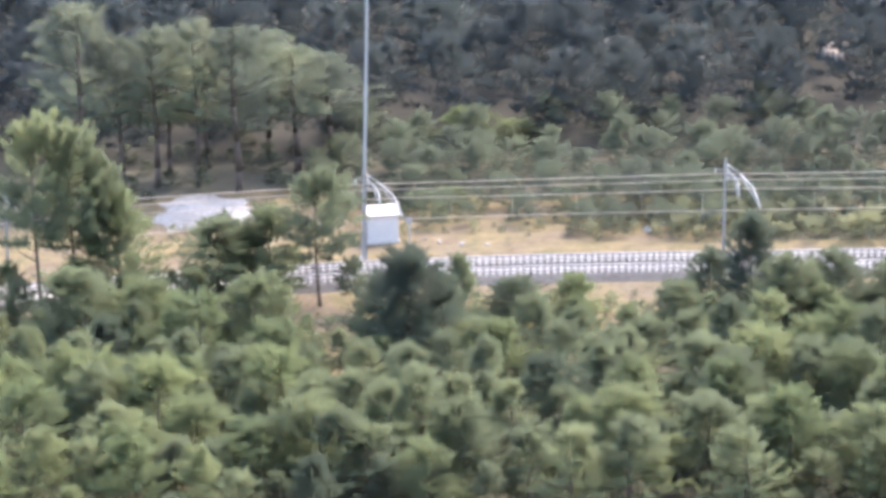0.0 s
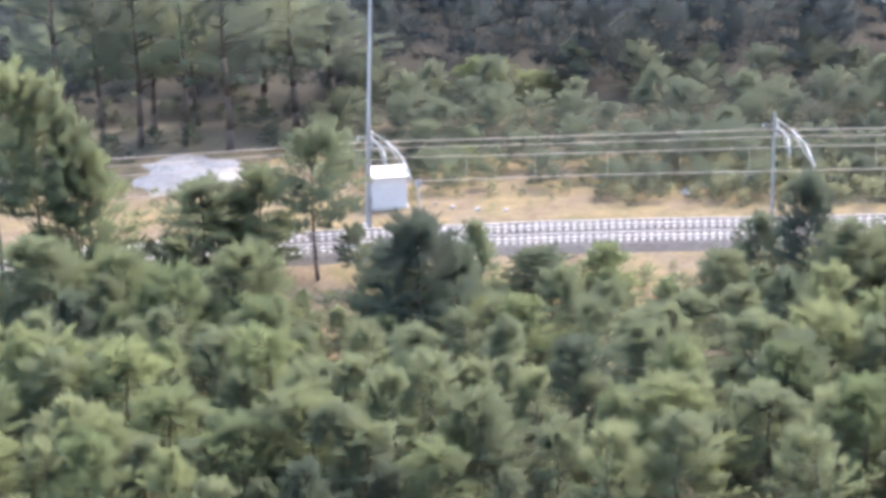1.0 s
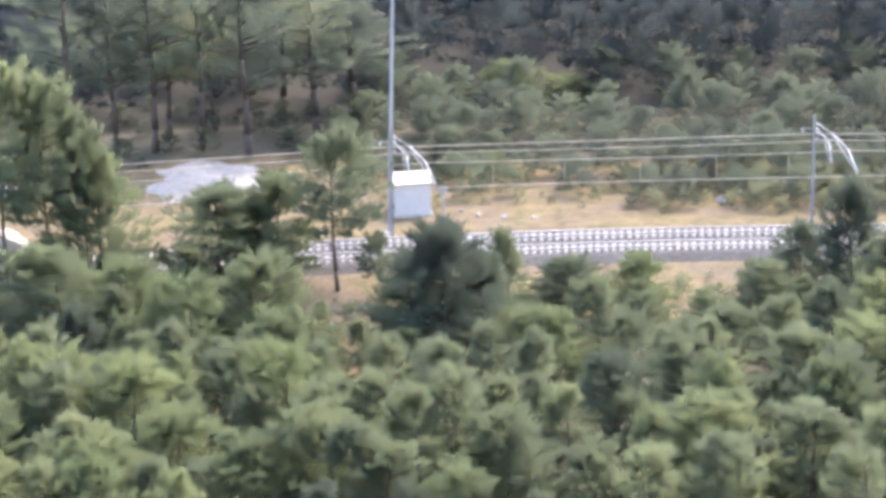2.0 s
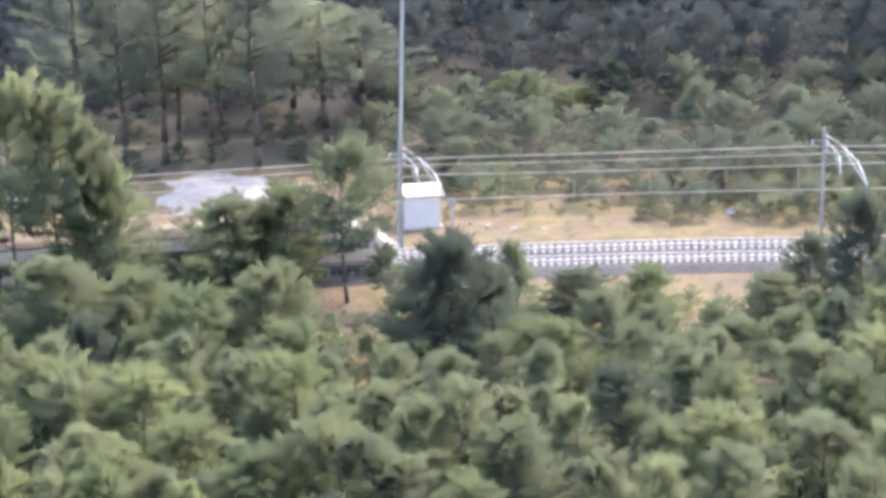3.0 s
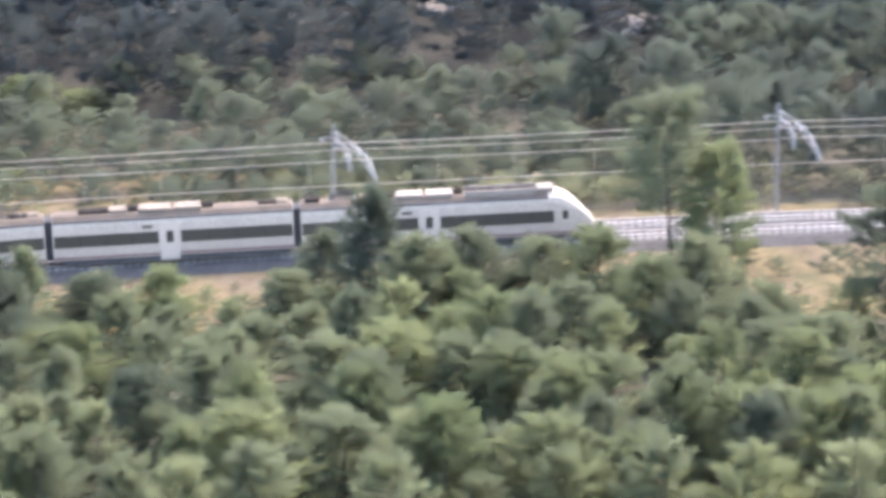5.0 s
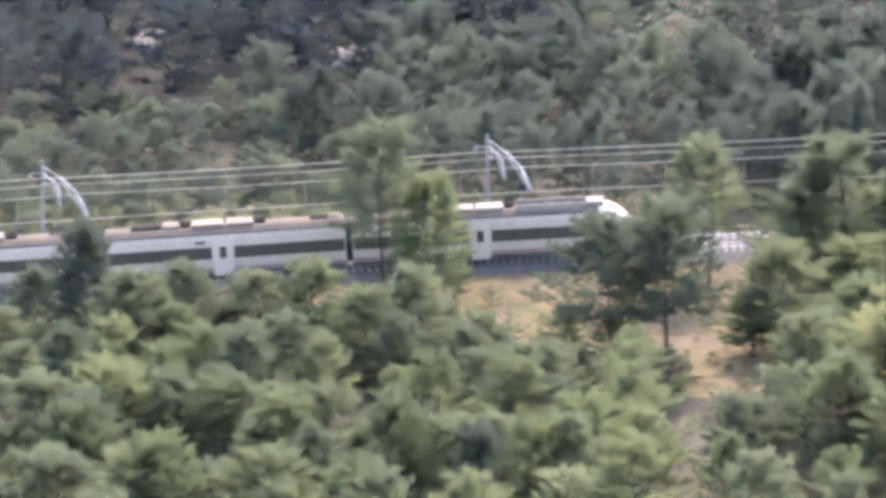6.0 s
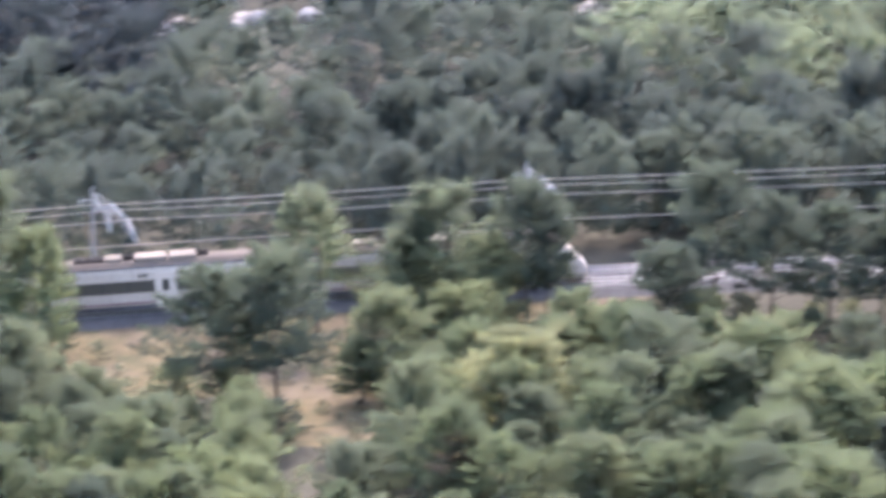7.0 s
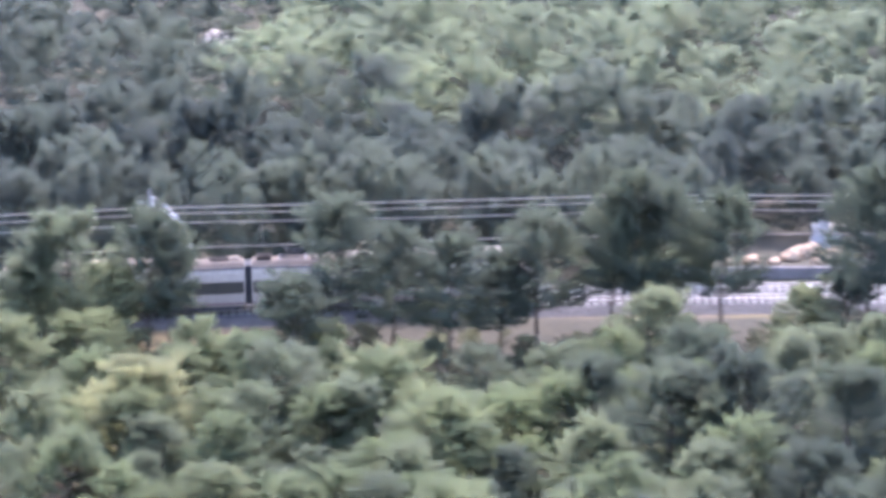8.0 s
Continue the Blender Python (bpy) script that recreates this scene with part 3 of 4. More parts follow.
NEAR_TREES_C = [
    ("shade", 22.50, 167, -12.03, 6.4),
    ("shade", 21.18, 168, -12.54, 7.2),
    ("trunk", 23.57, 185, -10.81, 5.0),
    ("pine", 26.58, 186, -10.65, 9.2),
    ("pine", 25.66, 184, -11.70, 6.2),
    ("pine", 27.50, 182, -11.96, 6.2),
    ("shade", 28.48, 184, -10.6, 4.8),
    ("shade", 28.95, 185, -10.95, 3.6),
    ("light", 25.25, 170, -13.11, 6.1),
    ("light", 26.84, 178, -12.99, 7.2),
    ("light", 24.58, 170, -14.27, 3.8),
    ("yellow", 27.97, 156, -14.00, 7.0),
    ("light", 29.22, 167, -13.76, 5.3),
    ("light", 30.61, 169, -13.48, 5.7),
    ("light", 31.48, 163, -14.24, 4.0),
    ("pine", 25.91, 147, -14.66, 5.0),
    ("light", 30.16, 156, -14.78, 5.6),
    ("light", 33.90, 158, -13.78, 6.4),
    ("light", 32.54, 154, -14.73, 5.2),
    ("light", 35.42, 150, -14.65, 6.4),
    ("light", 30.05, 138, -16.44, 5.6),
    ("light", 34.01, 142, -15.71, 6.4),
    ("light", 35.22, 135, -16.56, 6.1),
    ("dry", 27.04, 140, -16.46, 4.1),
    ("shade", 22.57, 158, -15.65, 3.0),
    ("light", 16.93, 183, -11.52, 5.4),
    ("pine", 18.11, 164, -14.75, 4.1),
    ("pine", 19.20, 152, -15.43, 4.1),
    ("pine", 16.72, 168, -13.67, 5.7),
    ("shade", 31.97, 182, -12.18, 4.1),
    ("dark", 36.53, 136, -16.63, 3.7),
    ("light", 31.65, 138, -16.67, 5.3),
    ("pine", 28.84, 150, -15.30, 5.1),
    ("pine", 24.55, 141, -16.71, 4.8),
    ("light", 21.61, 142, -16.78, 4.8),
    ("pine", 36.46, 154, -14.61, 5.2),
]
NEAR_TREES_D = [
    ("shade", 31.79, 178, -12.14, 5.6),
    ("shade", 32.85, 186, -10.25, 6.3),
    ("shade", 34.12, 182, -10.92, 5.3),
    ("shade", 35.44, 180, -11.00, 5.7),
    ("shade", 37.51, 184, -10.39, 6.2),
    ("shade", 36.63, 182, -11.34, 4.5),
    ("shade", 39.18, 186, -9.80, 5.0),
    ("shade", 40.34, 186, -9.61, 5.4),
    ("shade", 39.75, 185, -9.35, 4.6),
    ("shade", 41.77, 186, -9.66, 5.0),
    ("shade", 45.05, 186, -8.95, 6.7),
    ("dark", 44.59, 181, -11.40, 6.1),
    ("pine", 43.72, 181, -11.85, 4.9),
    ("pine", 40.09, 174, -12.07, 6.7),
    ("light", 39.48, 167, -13.00, 4.1),
    ("yellow", 28.16, 156, -13.98, 7.4),
    ("light", 30.91, 164, -13.45, 5.5),
    ("yellow", 33.82, 160, -13.73, 5.8),
    ("light", 37.04, 152, -14.54, 6.1),
    ("dark", 40.70, 149, -13.70, 7.7),
    ("dark", 42.52, 149, -13.33, 7.7),
    ("dark", 44.86, 147, -13.42, 6.6),
    ("light", 25.82, 154, -14.77, 4.9),
    ("light", 32.79, 154, -14.69, 4.2),
    ("light", 30.29, 144, -15.25, 4.9),
    ("yellow", 30.12, 140, -16.53, 4.1),
    ("light", 32.98, 138, -16.35, 5.6),
    ("light", 36.01, 144, -15.22, 5.2),
    ("yellow", 27.14, 140, -16.55, 3.8),
    ("light", 38.22, 154, -14.10, 5.2),
    ("pine", 38.93, 144, -15.09, 5.5),
    ("pine", 41.60, 138, -15.44, 6.2),
    ("dark", 43.96, 138, -15.27, 6.2),
    ("light", 29.45, 171, -13.09, 4.6),
    ("light", 35.05, 154, -14.49, 4.5),
    ("light", 26.99, 164, -13.88, 5.5),
    ("pine", 45.30, 166, -12.37, 4.5),
]
# azimuth, distance, elevation of the top, crown's width
BACK_PINES = [
    (-8.9, 229, -6.34, 9.6),
    (-8.0, 230, -7.15, 6.6),
    (-7.1, 229, -7.07, 7.6),
    (-6.7, 233, -7.48, 6.2),
    (-6.0, 228, -6.88, 7.0),
    (-5.7, 234, -7.66, 6.2),
    (-5.0, 226, -7.13, 8.5),
    (-3.4, 232, -7.66, 8.7),
    (-2.5, 236, -7.96, 8.8),
    (-4.1, 238, -7.37, 7.9),
]
BACK_TREES = [
    (1.2, 238, -9.43, 8.9),
    (2.4, 236, -9.83, 8.8),
    (-1.7, 240, -9.15, 7.9),
    (-0.3, 240, -9.98, 6.4),
    (0.6, 216, -11.50, 5.2),
    (5.5, 244, -9.93, 9.1),
    (3.8, 250, -9.50, 8.3),
    (9.3, 246, -10.04, 8.1),
    (9.5, 246, -10.05, 10.3),
    (12.2, 240, -9.98, 7.9),
    (13.9, 224, -9.23, 7.4),
    (14.8, 226, -8.99, 7.5),
    (16.0, 222, -9.12, 9.8),
    (18.9, 232, -8.53, 10.2),
    (13.2, 236, -8.38, 8.3),
    (21.2, 232, -8.44, 8.7),
    (23.8, 228, -8.60, 8.5),
    (25.7, 226, -8.35, 10.0),
    (28.1, 224, -8.73, 8.4),
    (30.0, 226, -8.08, 10.0),
]
BACK_TREES_B = [
    (26.3, 226, -8.28, 8.5),
    (28.0, 222, -8.95, 5.9),
    (29.2, 226, -8.10, 7.0),
    (30.6, 228, -7.30, 7.5),
    (32.0, 212, -8.92, 6.1),
    (32.7, 210, -8.90, 6.9),
    (34.3, 222, -8.33, 7.3),
    (36.6, 218, -8.69, 6.2),
    (36.1, 232, -7.94, 8.7),
    (38.8, 212, -9.31, 7.0),
    (39.5, 232, -7.60, 7.7),
    (42.1, 226, -7.47, 8.5),
    (41.2, 228, -8.03, 6.0),
    (43.5, 230, -7.39, 6.1),
    (44.8, 214, -8.46, 5.7),
    (32.3, 212, -8.84, 6.5),
    (34.5, 214, -8.68, 7.1),
    (25.3, 226, -8.55, 8.0),
]

for row in NEAR_TREES + NEAR_TREES_B + NEAR_TREES_C + NEAR_TREES_D:
    plant_to(*row[:3], row[3] + 0.12, row[4] * (1.5 if row[1] < 16 else 1.45))
for row in ((2.4, 180, -14.1, 5.6), (3.0, 178, -14.5, 4.6), (1.9, 176, -14.9, 4.4), (17.2, 176, -14.9, 4.2), (36.2, 176, -13.9, 4.5), (37.4, 178, -13.6, 5.0)):
    plant_to("shrub", *row)
for row in BACK_PINES:
    plant_to("tall", row[0], row[1] - 2, row[2] + 0.2, row[3] * 1.45)
for row in BACK_TREES + BACK_TREES_B:
    plant_to("back_light" if -0.5 < row[0] < 2.6 else "back_dark" if row[0] > 13 else "back", *row)
taken = [(polar(a, d), w) for a, d, e, w in [row[1:] for row in NEAR_TREES + NEAR_TREES_B + NEAR_TREES_C + NEAR_TREES_D] + BACK_PINES + BACK_TREES + BACK_TREES_B]

# the wood before the railway: no crown rises above this line, so that the track and the clearings stay open
LINE_AZ = [-16, -9, -6.2, -3.8, -3.35, -3.1, -2.7, -1.5, 2.5, 5.0, 5.3, 5.5, 5.75, 10, 15, 15.8, 18.2, 18.5, 19.0, 19.4, 22.8, 23.0, 24.4, 24.8, 31, 35.0, 35.8, 38.2, 38.8, 42, 50]
LINE_EL = [-12.3, -12.8, -13.2, -13.6, -15.3, -15.3, -14.4, -14.3, -14.3, -14.3, -15.0, -15.0, -14.2, -14.1, -14.1, -14.3, -14.3, -15.0, -15.0, -14.4, -14.6, -16.4, -16.4, -14.4, -13.15, -12.9, -13.2, -13.0, -12.55, -12.35, -12.1]
wood = random.Random(11)
# bare pale spots on the far slope: azimuth, distance, half width in degrees
OUTCROPS = [(30.0, 287, 0.25), (30.8, 286, 0.5), (21.9, 290, 0.6), (23.1, 289, 0.6), (21.7, 311, 0.7), (20.4, 288, 0.3), (4.7, 271, 0.35), (10.6, 267, 0.3), (15.3, 259, 0.3), (7.0, 268, 0.25)]


def open_spot(az, d):
    return any(abs(az - a) < half + 0.05 and D - 30 < d < D + 4 for a, D, half in OUTCROPS)



STUFF = {}


def join_in(pile, kind, az, d, height, width):
    """Add a tree's trunk and crown to one of the joined woods."""
    root, h, w = TURNS.choice(PATTERNS[kind])
    s, a = width / w, TURNS.uniform(0, math.tau)
    turn = np.array([[math.cos(a), -math.sin(a), 0], [math.sin(a), math.cos(a), 0], [0, 0, 1.0]])
    crown = next(o for o in root.children if o.name.startswith("crown")).data
    n = len(crown.vertices)
    co, no = np.empty(n * 3, np.float32), np.empty(n * 3, np.float32)
    crown.vertices.foreach_get("co", co)
    crown.corner_normals.foreach_get("vector", no)
    co = (co.reshape(-1, 3) * np.array([s, s, height / h])) @ turn.T + np.array(spot(az, d, -0.05))
    STUFF.setdefault(pile, []).append((co, no.reshape(-1, 3) @ turn.T, crown.materials[0]))


def fill(kind, az0, az1, d0, d1, gap, tries, hmin, hmax, ratio, line=True, low=1.2, pile=None, things=10**6):
    placed = 0
    cells = {}
    for _ in range(tries):
        az, d = wood.uniform(az0, az1), math.sqrt(wood.uniform(d0 * d0, d1 * d1))
        p = polar(az, d)
        if any((p - q).length < 0.36 * w for q, w in taken):
            continue
        key = (int(p.x // gap), int(p.y // gap))
        if any((p - q).length < gap for i in (-1, 0, 1) for j in (-1, 0, 1) for q in cells.get((key[0] + i, key[1] + j), ())):
            continue
        if open_spot(az, d) and d > 215:
            continue
        if 41.0 < az < 45.4 and 196 < d < 216:                      # the bank with boulders stays open
            continue
        h = wood.uniform(hmin, hmax)
        g = ground_z(az, d)
        k = kind
        if line:
            half = math.degrees(2.1 / d)
            room = EYE_Z + d * math.tan(radians(min(float(np.interp(az + o, LINE_AZ, LINE_EL)) for o in (-half, 0, half)))) - g
            h = min(h, room * wood.uniform(0.82, 1.0))
            if h < low:
                continue
            if h < 2.8:
                k = "shrub"
        elif wood.random() < 0.04 and kind == "fill":
            k = "yellow"
        if k == "fill":
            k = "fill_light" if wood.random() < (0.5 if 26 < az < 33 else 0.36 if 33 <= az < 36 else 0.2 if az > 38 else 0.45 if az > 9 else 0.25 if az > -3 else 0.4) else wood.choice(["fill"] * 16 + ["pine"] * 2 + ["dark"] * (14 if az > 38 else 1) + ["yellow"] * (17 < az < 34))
        cells.setdefault(key, []).append(p)
        wide = h * ratio * wood.uniform(0.85, 1.2) * (1.18 if az > 26 else 1.0) if k != "shrub" else min(h * 1.35, 3.6)
        if pile and (placed >= things or k in ("mass", "belt", "pale", "hollow")):
            join_in(pile, k, az, d, h, wide)
        else:
            plant(k, az, d, h, wide)
        placed += 1
    return placed


fill("fill", -14.5, -2.8, 124, 186, 3.5, 2600, 4.2, 8.5, 0.88, True, 1.0, "pine_wood", 60)
fill("fill", -2.8, 49, 124, 184, 4.7, 9000, 4.2, 8.5, 0.95, True, 1.0, "pine_wood", 150)
fill("shrub", -14, 48, 168, 186.2, 2.3, 2600, 0.8, 2.6, 1.3, True, 0.5, "low_scrub", 90)
fill("shrub", 22.4, 25.2, 160, 183, 2.2, 90, 0.4, 1.0, 1.3, False)
fill("shrub", 18, 26, 175, 184.5, 2.5, 170, 0.7, 1.7, 1.3, False)
fill("shrub", 30, 46, 176, 185.5, 2.3, 260, 0.6, 1.5, 1.3, False, 1, "low_scrub", 20)
fill("shrub", -4.2, -2.6, 164, 183, 2.0, 60, 0.4, 1.0, 1.3, False)
fill("shrub", 4.9, 5.9, 172, 184, 1.8, 30, 0.3, 0.8, 1.3, False)
fill("shrub", -8, 5, 203, 213, 2.4, 220, 0.5, 1.4, 1.2, False)
fill("shrub", 4, 14, 201.2, 212, 2.2, 420, 0.9, 2.1, 1.2, False, 1, "back_scrub", 20)
fill("mass", -11, -2.2, 223, 240, 3.0, 900, 1.0, 2.6, 1.4, False, 1, "back_wood")
fill("shrub", 6.2, 16, 200.6, 207, 2.0, 500, 1.5, 2.8, 1.3, False, 1, "back_scrub", 30)
fill("shrub", 16, 26, 201, 206, 2.3, 300, 1.2, 2.6, 1.3, False, 1, "back_scrub", 10)
fill("shrub", 33, 41, 172, 186, 2.0, 420, 0.7, 1.7, 1.4, False, 1, "low_scrub", 20)
fill("mass", 4.2, 16, 202.4, 212, 2.9, 600, 1.8, 3.4, 1.4, False, 1, "back_wood")
fill("mass", -0.4, 9, 207.5, 229, 3.4, 2200, 2.4, 5.2, 1.3, False, 1, "back_wood")
fill("mass", -3, -0.4, 213, 229, 3.4, 600, 2.4, 5.2, 1.3, False, 1, "back_wood")
fill("mass", 9, 16, 209, 229, 3.6, 1500, 2.8, 5.5, 1.3, False, 1, "back_wood")
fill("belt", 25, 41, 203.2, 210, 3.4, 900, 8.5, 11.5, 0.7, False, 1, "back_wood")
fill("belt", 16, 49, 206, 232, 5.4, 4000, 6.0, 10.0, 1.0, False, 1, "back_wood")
fill("mass", -2.5, 16, 228, 239, 5.0, 1200, 3.4, 6.0, 1.2, False, 1, "back_wood")
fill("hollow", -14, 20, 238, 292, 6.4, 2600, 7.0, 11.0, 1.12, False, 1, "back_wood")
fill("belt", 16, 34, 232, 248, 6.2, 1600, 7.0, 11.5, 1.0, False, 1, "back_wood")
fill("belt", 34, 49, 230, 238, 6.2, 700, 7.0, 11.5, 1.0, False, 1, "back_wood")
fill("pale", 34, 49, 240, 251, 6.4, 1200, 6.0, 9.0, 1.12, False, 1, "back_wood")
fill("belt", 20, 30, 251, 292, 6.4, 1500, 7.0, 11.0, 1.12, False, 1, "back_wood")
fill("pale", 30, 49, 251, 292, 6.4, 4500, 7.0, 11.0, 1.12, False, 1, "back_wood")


def joined_wood(pile, label):
    groups = {}
    for co, no, mat in STUFF[pile]:
        groups.setdefault(mat.name, (mat, [], []))[1].append(co)
        groups[mat.name][2].append(no)
    for mat, co, no in groups.values():
        tagged(new(pile, crown_mesh(pile, np.concatenate(co), np.concatenate(no), mat)), label, "woodland", kind="stuff")


joined_wood("pine_wood", "close wood of young green pines on the slope")
joined_wood("low_scrub", "low grey-green scrub between the trees and the railway")
joined_wood("back_scrub", "grey-green scrub along the foot of the wooded slope")
joined_wood("back_wood", "close hazy pine wood on the rising slope")


def far_wood(az0, az1, mat, label):
    """The wood further up the slope, past counting."""
    shapes = []
    for k in range(4):
        sprays, _ = pine_shape(8.0, 9.0, 0.05, 18, 20, 0.5, 0.15)
        shapes.append(crown_arrays(sprays, 0.62, 0.27))
    V, N = [], []
    cells = {}
    for _ in range(1800):
        az, d = wood.uniform(az0, az1), math.sqrt(wood.uniform(292 ** 2, 345 ** 2))
        if open_spot(az, d):
            continue
        p = polar(az, d)
        key = (int(p.x // 5.6), int(p.y // 5.6))
        if any((p - q).length < 5.6 for i in (-1, 0, 1) for j in (-1, 0, 1) for q in cells.get((key[0] + i, key[1] + j), ())):
            continue
        cells.setdefault(key, []).append(p)
        v, n = wood.choice(shapes)
        a, s = wood.uniform(0, math.tau), wood.uniform(0.7, 1.15)
        turn = np.array([[math.cos(a), -math.sin(a), 0], [math.sin(a), math.cos(a), 0], [0, 0, 1]])
        V.append((v * s) @ turn.T + np.array(spot(az, d)))
        N.append(n @ turn.T)
    return tagged(new("woodland", crown_mesh("woodland", np.concatenate(V), np.concatenate(N), mat)), label, "woodland", kind="stuff")


far_wood(-16, 22, SHADED_HOLLOW_PINE, "dense pine wood covering the far slope, toned as hazy blue shade")
far_wood(22, 33, SHADED_BELT_PINE, "dense pine wood covering the far slope, toned as if shaded")
far_wood(33, 51, SUNLIT_SLOPE_PINE, "dense pine wood covering the far slope, paled as if sunlit")
for kind in PATTERNS:
    for root, h, w in PATTERNS[kind]:
        for ob in (*root.children_recursive, root):
            bpy.data.objects.remove(ob)


# ======== overhead line ========
MASTS = [-31.0, -21.2, -11.4, -1.72, 8.05, 18.38, 28.4, 39.6, 50.0]
MAST_OFF = TRACK_GAP + 3.0


def frame_at(az, off, up=0.0):
    """The pose of a thing beside the track: x along it, y away from the viewpoint."""
    p = polar(az, float(track_d(az)) + off, float(track_z(az)) + up)
    return Matrix.Translation(p) @ pose(0, 0, 0, 0, 0, -az)


def catenary_mast():
    root = tagged(new("catenary_mast"), "grey galvanised steel mast with skewed twin-tube cantilever arms", "mast", "masts along the railway")
    bm = bmesh.new()
    for side in (-1, 1):
        loft(bm, [[(side * (w - 0.05), -w * 0.7, z), (side * w, -w * 0.7, z), (side * w, w * 0.7, z), (side * (w - 0.05), w * 0.7, z)] for z, w in ((-0.7, 0.15), (8.55, 0.10))])
    loft(bm, [[(-w, -0.03, z), (w, -0.03, z), (w, 0.03, z), (-w, 0.03, z)] for z, w in ((-0.7, 0.13), (8.55, 0.08))])
    part("post", bm, GALVANISED, root)
    bm = bmesh.new()
    box(bm, -0.45, 0.45, -0.45, 0.45, -1.1, -0.35, edge=0.04)
    part("foundation", bm, CONCRETE, root, "concrete mast foundation")
    # feeder bracket at the head
    bm = bmesh.new()
    sweep(bm, [(-0.15, 0, 7.45), (-0.9, 0.1, 7.5)], 0.05)
    part("feeder_bracket", bm, GALVANISED, root)
    bm = bmesh.new()
    for k in range(4):
        tube(bm, (-0.9, 0.1, 7.5 - 0.1 * k), (-0.9, 0.1, 7.44 - 0.1 * k), 0.075, 0.06, 10)
    part("insulator", bm, CERAMIC, root, "white ribbed insulator", True)
    for reach, skew, head, foot in ((2.9, 1.35, 7.6, 6.6), (7.1, 3.3, 8.0, 7.2)):
        end = Vector((skew, -reach, 5.55))
        bend = Vector((skew * 0.42, -reach * 0.45, head - 0.25))
        bm = bmesh.new()
        knee = bend.lerp(end, 0.5) + Vector((0.25, 0, 0.28))
        sweep(bm, [(0.12, -0.1, head), bend], 0.045, 8)
        arm = part("cantilever_arm", bm, GALVANISED, root, "thin grey cantilever tube", True)
        bm = bmesh.new()
        sweep(bm, [bend, knee, end], 0.05, 8)
        part("drop_tube", bm, ARM_PAINT, arm, "bright bent outer tube", True)
        bm = bmesh.new()
        sweep(bm, [(0.12, -0.1, foot), bend + Vector((0.3, -0.4, -0.5)), end + Vector((-0.25, 0.2, 0.25))], 0.045, 8)
        part("stay_tube", bm, GALVANISED, arm, "", True)
        for z in (head, foot):
            bm = bmesh.new()
            a = Vector((0.12, -0.1, z))
            way = (bend - a).normalized()
            for k in range(4):
                tube(bm, a + way * (0.25 + 0.12 * k), a + way * (0.32 + 0.12 * k), 0.08, 0.06, 10)
            part("insulator", bm, CERAMIC, arm, "white ribbed insulator", True)
        bm = bmesh.new()
        sweep(bm, [end + Vector((-0.2, 0.3, 0.1)), end + Vector((0.05, -0.5, -0.15))], 0.03, 6)
        part("registration_arm", bm, GALVANISED, arm)
    return root


first = catenary_mast()
for i, az in enumerate(MASTS):
    m = frame_at(az, MAST_OFF) @ pose(0, 0, 0, 0, 2.0 if az < 15 else 0.8, 0)
    if i:
        copy_thing(first, m)
    else:
        first.matrix_basis = m


def wire(name, off, up, sag, r, label, mat=COPPER, shift=0.0):
    bm = bmesh.new()
    pts = []
    for a, b in zip(MASTS, MASTS[1:]):
        for k in range(8):
            f = k / 8
            az = a + (b - a) * f + shift
            pts.append(polar(az, float(track_d(az)) + off, float(track_z(az)) + up - sag * 4 * f * (1 - f)))
    rings = []
    for k, p in enumerate(pts):
        way = (pts[min(k + 1, len(pts) - 1)] - pts[max(k - 1, 0)]).normalized()
        side = way.cross(Vector((0, 0, 1))).normalized()
        up_ = side.cross(way)
        rings.append([p + (side * math.cos(q * math.tau / 5) + up_ * math.sin(q * math.tau / 5)) * r for q in range(5)])
    loft(bm, rings)
    return tagged(part(name, bm, mat), label, "wire", "wires of the overhead line")


wire("feeder_wire", MAST_OFF, 7.05, 0.15, 0.034, "pale feeder wire along the mast heads", shift=-0.25)
wire("messenger_wire", TRACK_GAP, 7.1, 0.2, 0.025, "dark bronze messenger wire over the further track", shift=0.4)
wire("messenger_wire", 0.0, 7.15, 0.2, 0.028, "bronze messenger wire over the near track", shift=0.95)
wire("contact_wire", 0.0, 5.15, 0.03, 0.032, "worn copper contact wire over the near track", shift=0.95)


def droppers():
    root = tagged(new("dropper_set"), "thin hanger wires between messenger and contact wire", "wire", "wires of the overhead line")
    for off, shift in ((0.0, 0.95),):
        for a, b in zip(MASTS[2:], MASTS[3:]):
            for f in (0.15, 0.32, 0.5, 0.68, 0.85):
                az = a + (b - a) * f + shift
                p = polar(az, float(track_d(az)) + off, float(track_z(az)))
                up = Vector((0, 0, 1))
                bm = tube(bmesh.new(), p + up * 5.15, p + up * (7.15 - 0.2 * 4 * f * (1 - f)), 0.012, 0.012, 4)
                part("dropper", bm, COPPER, root)


droppers()


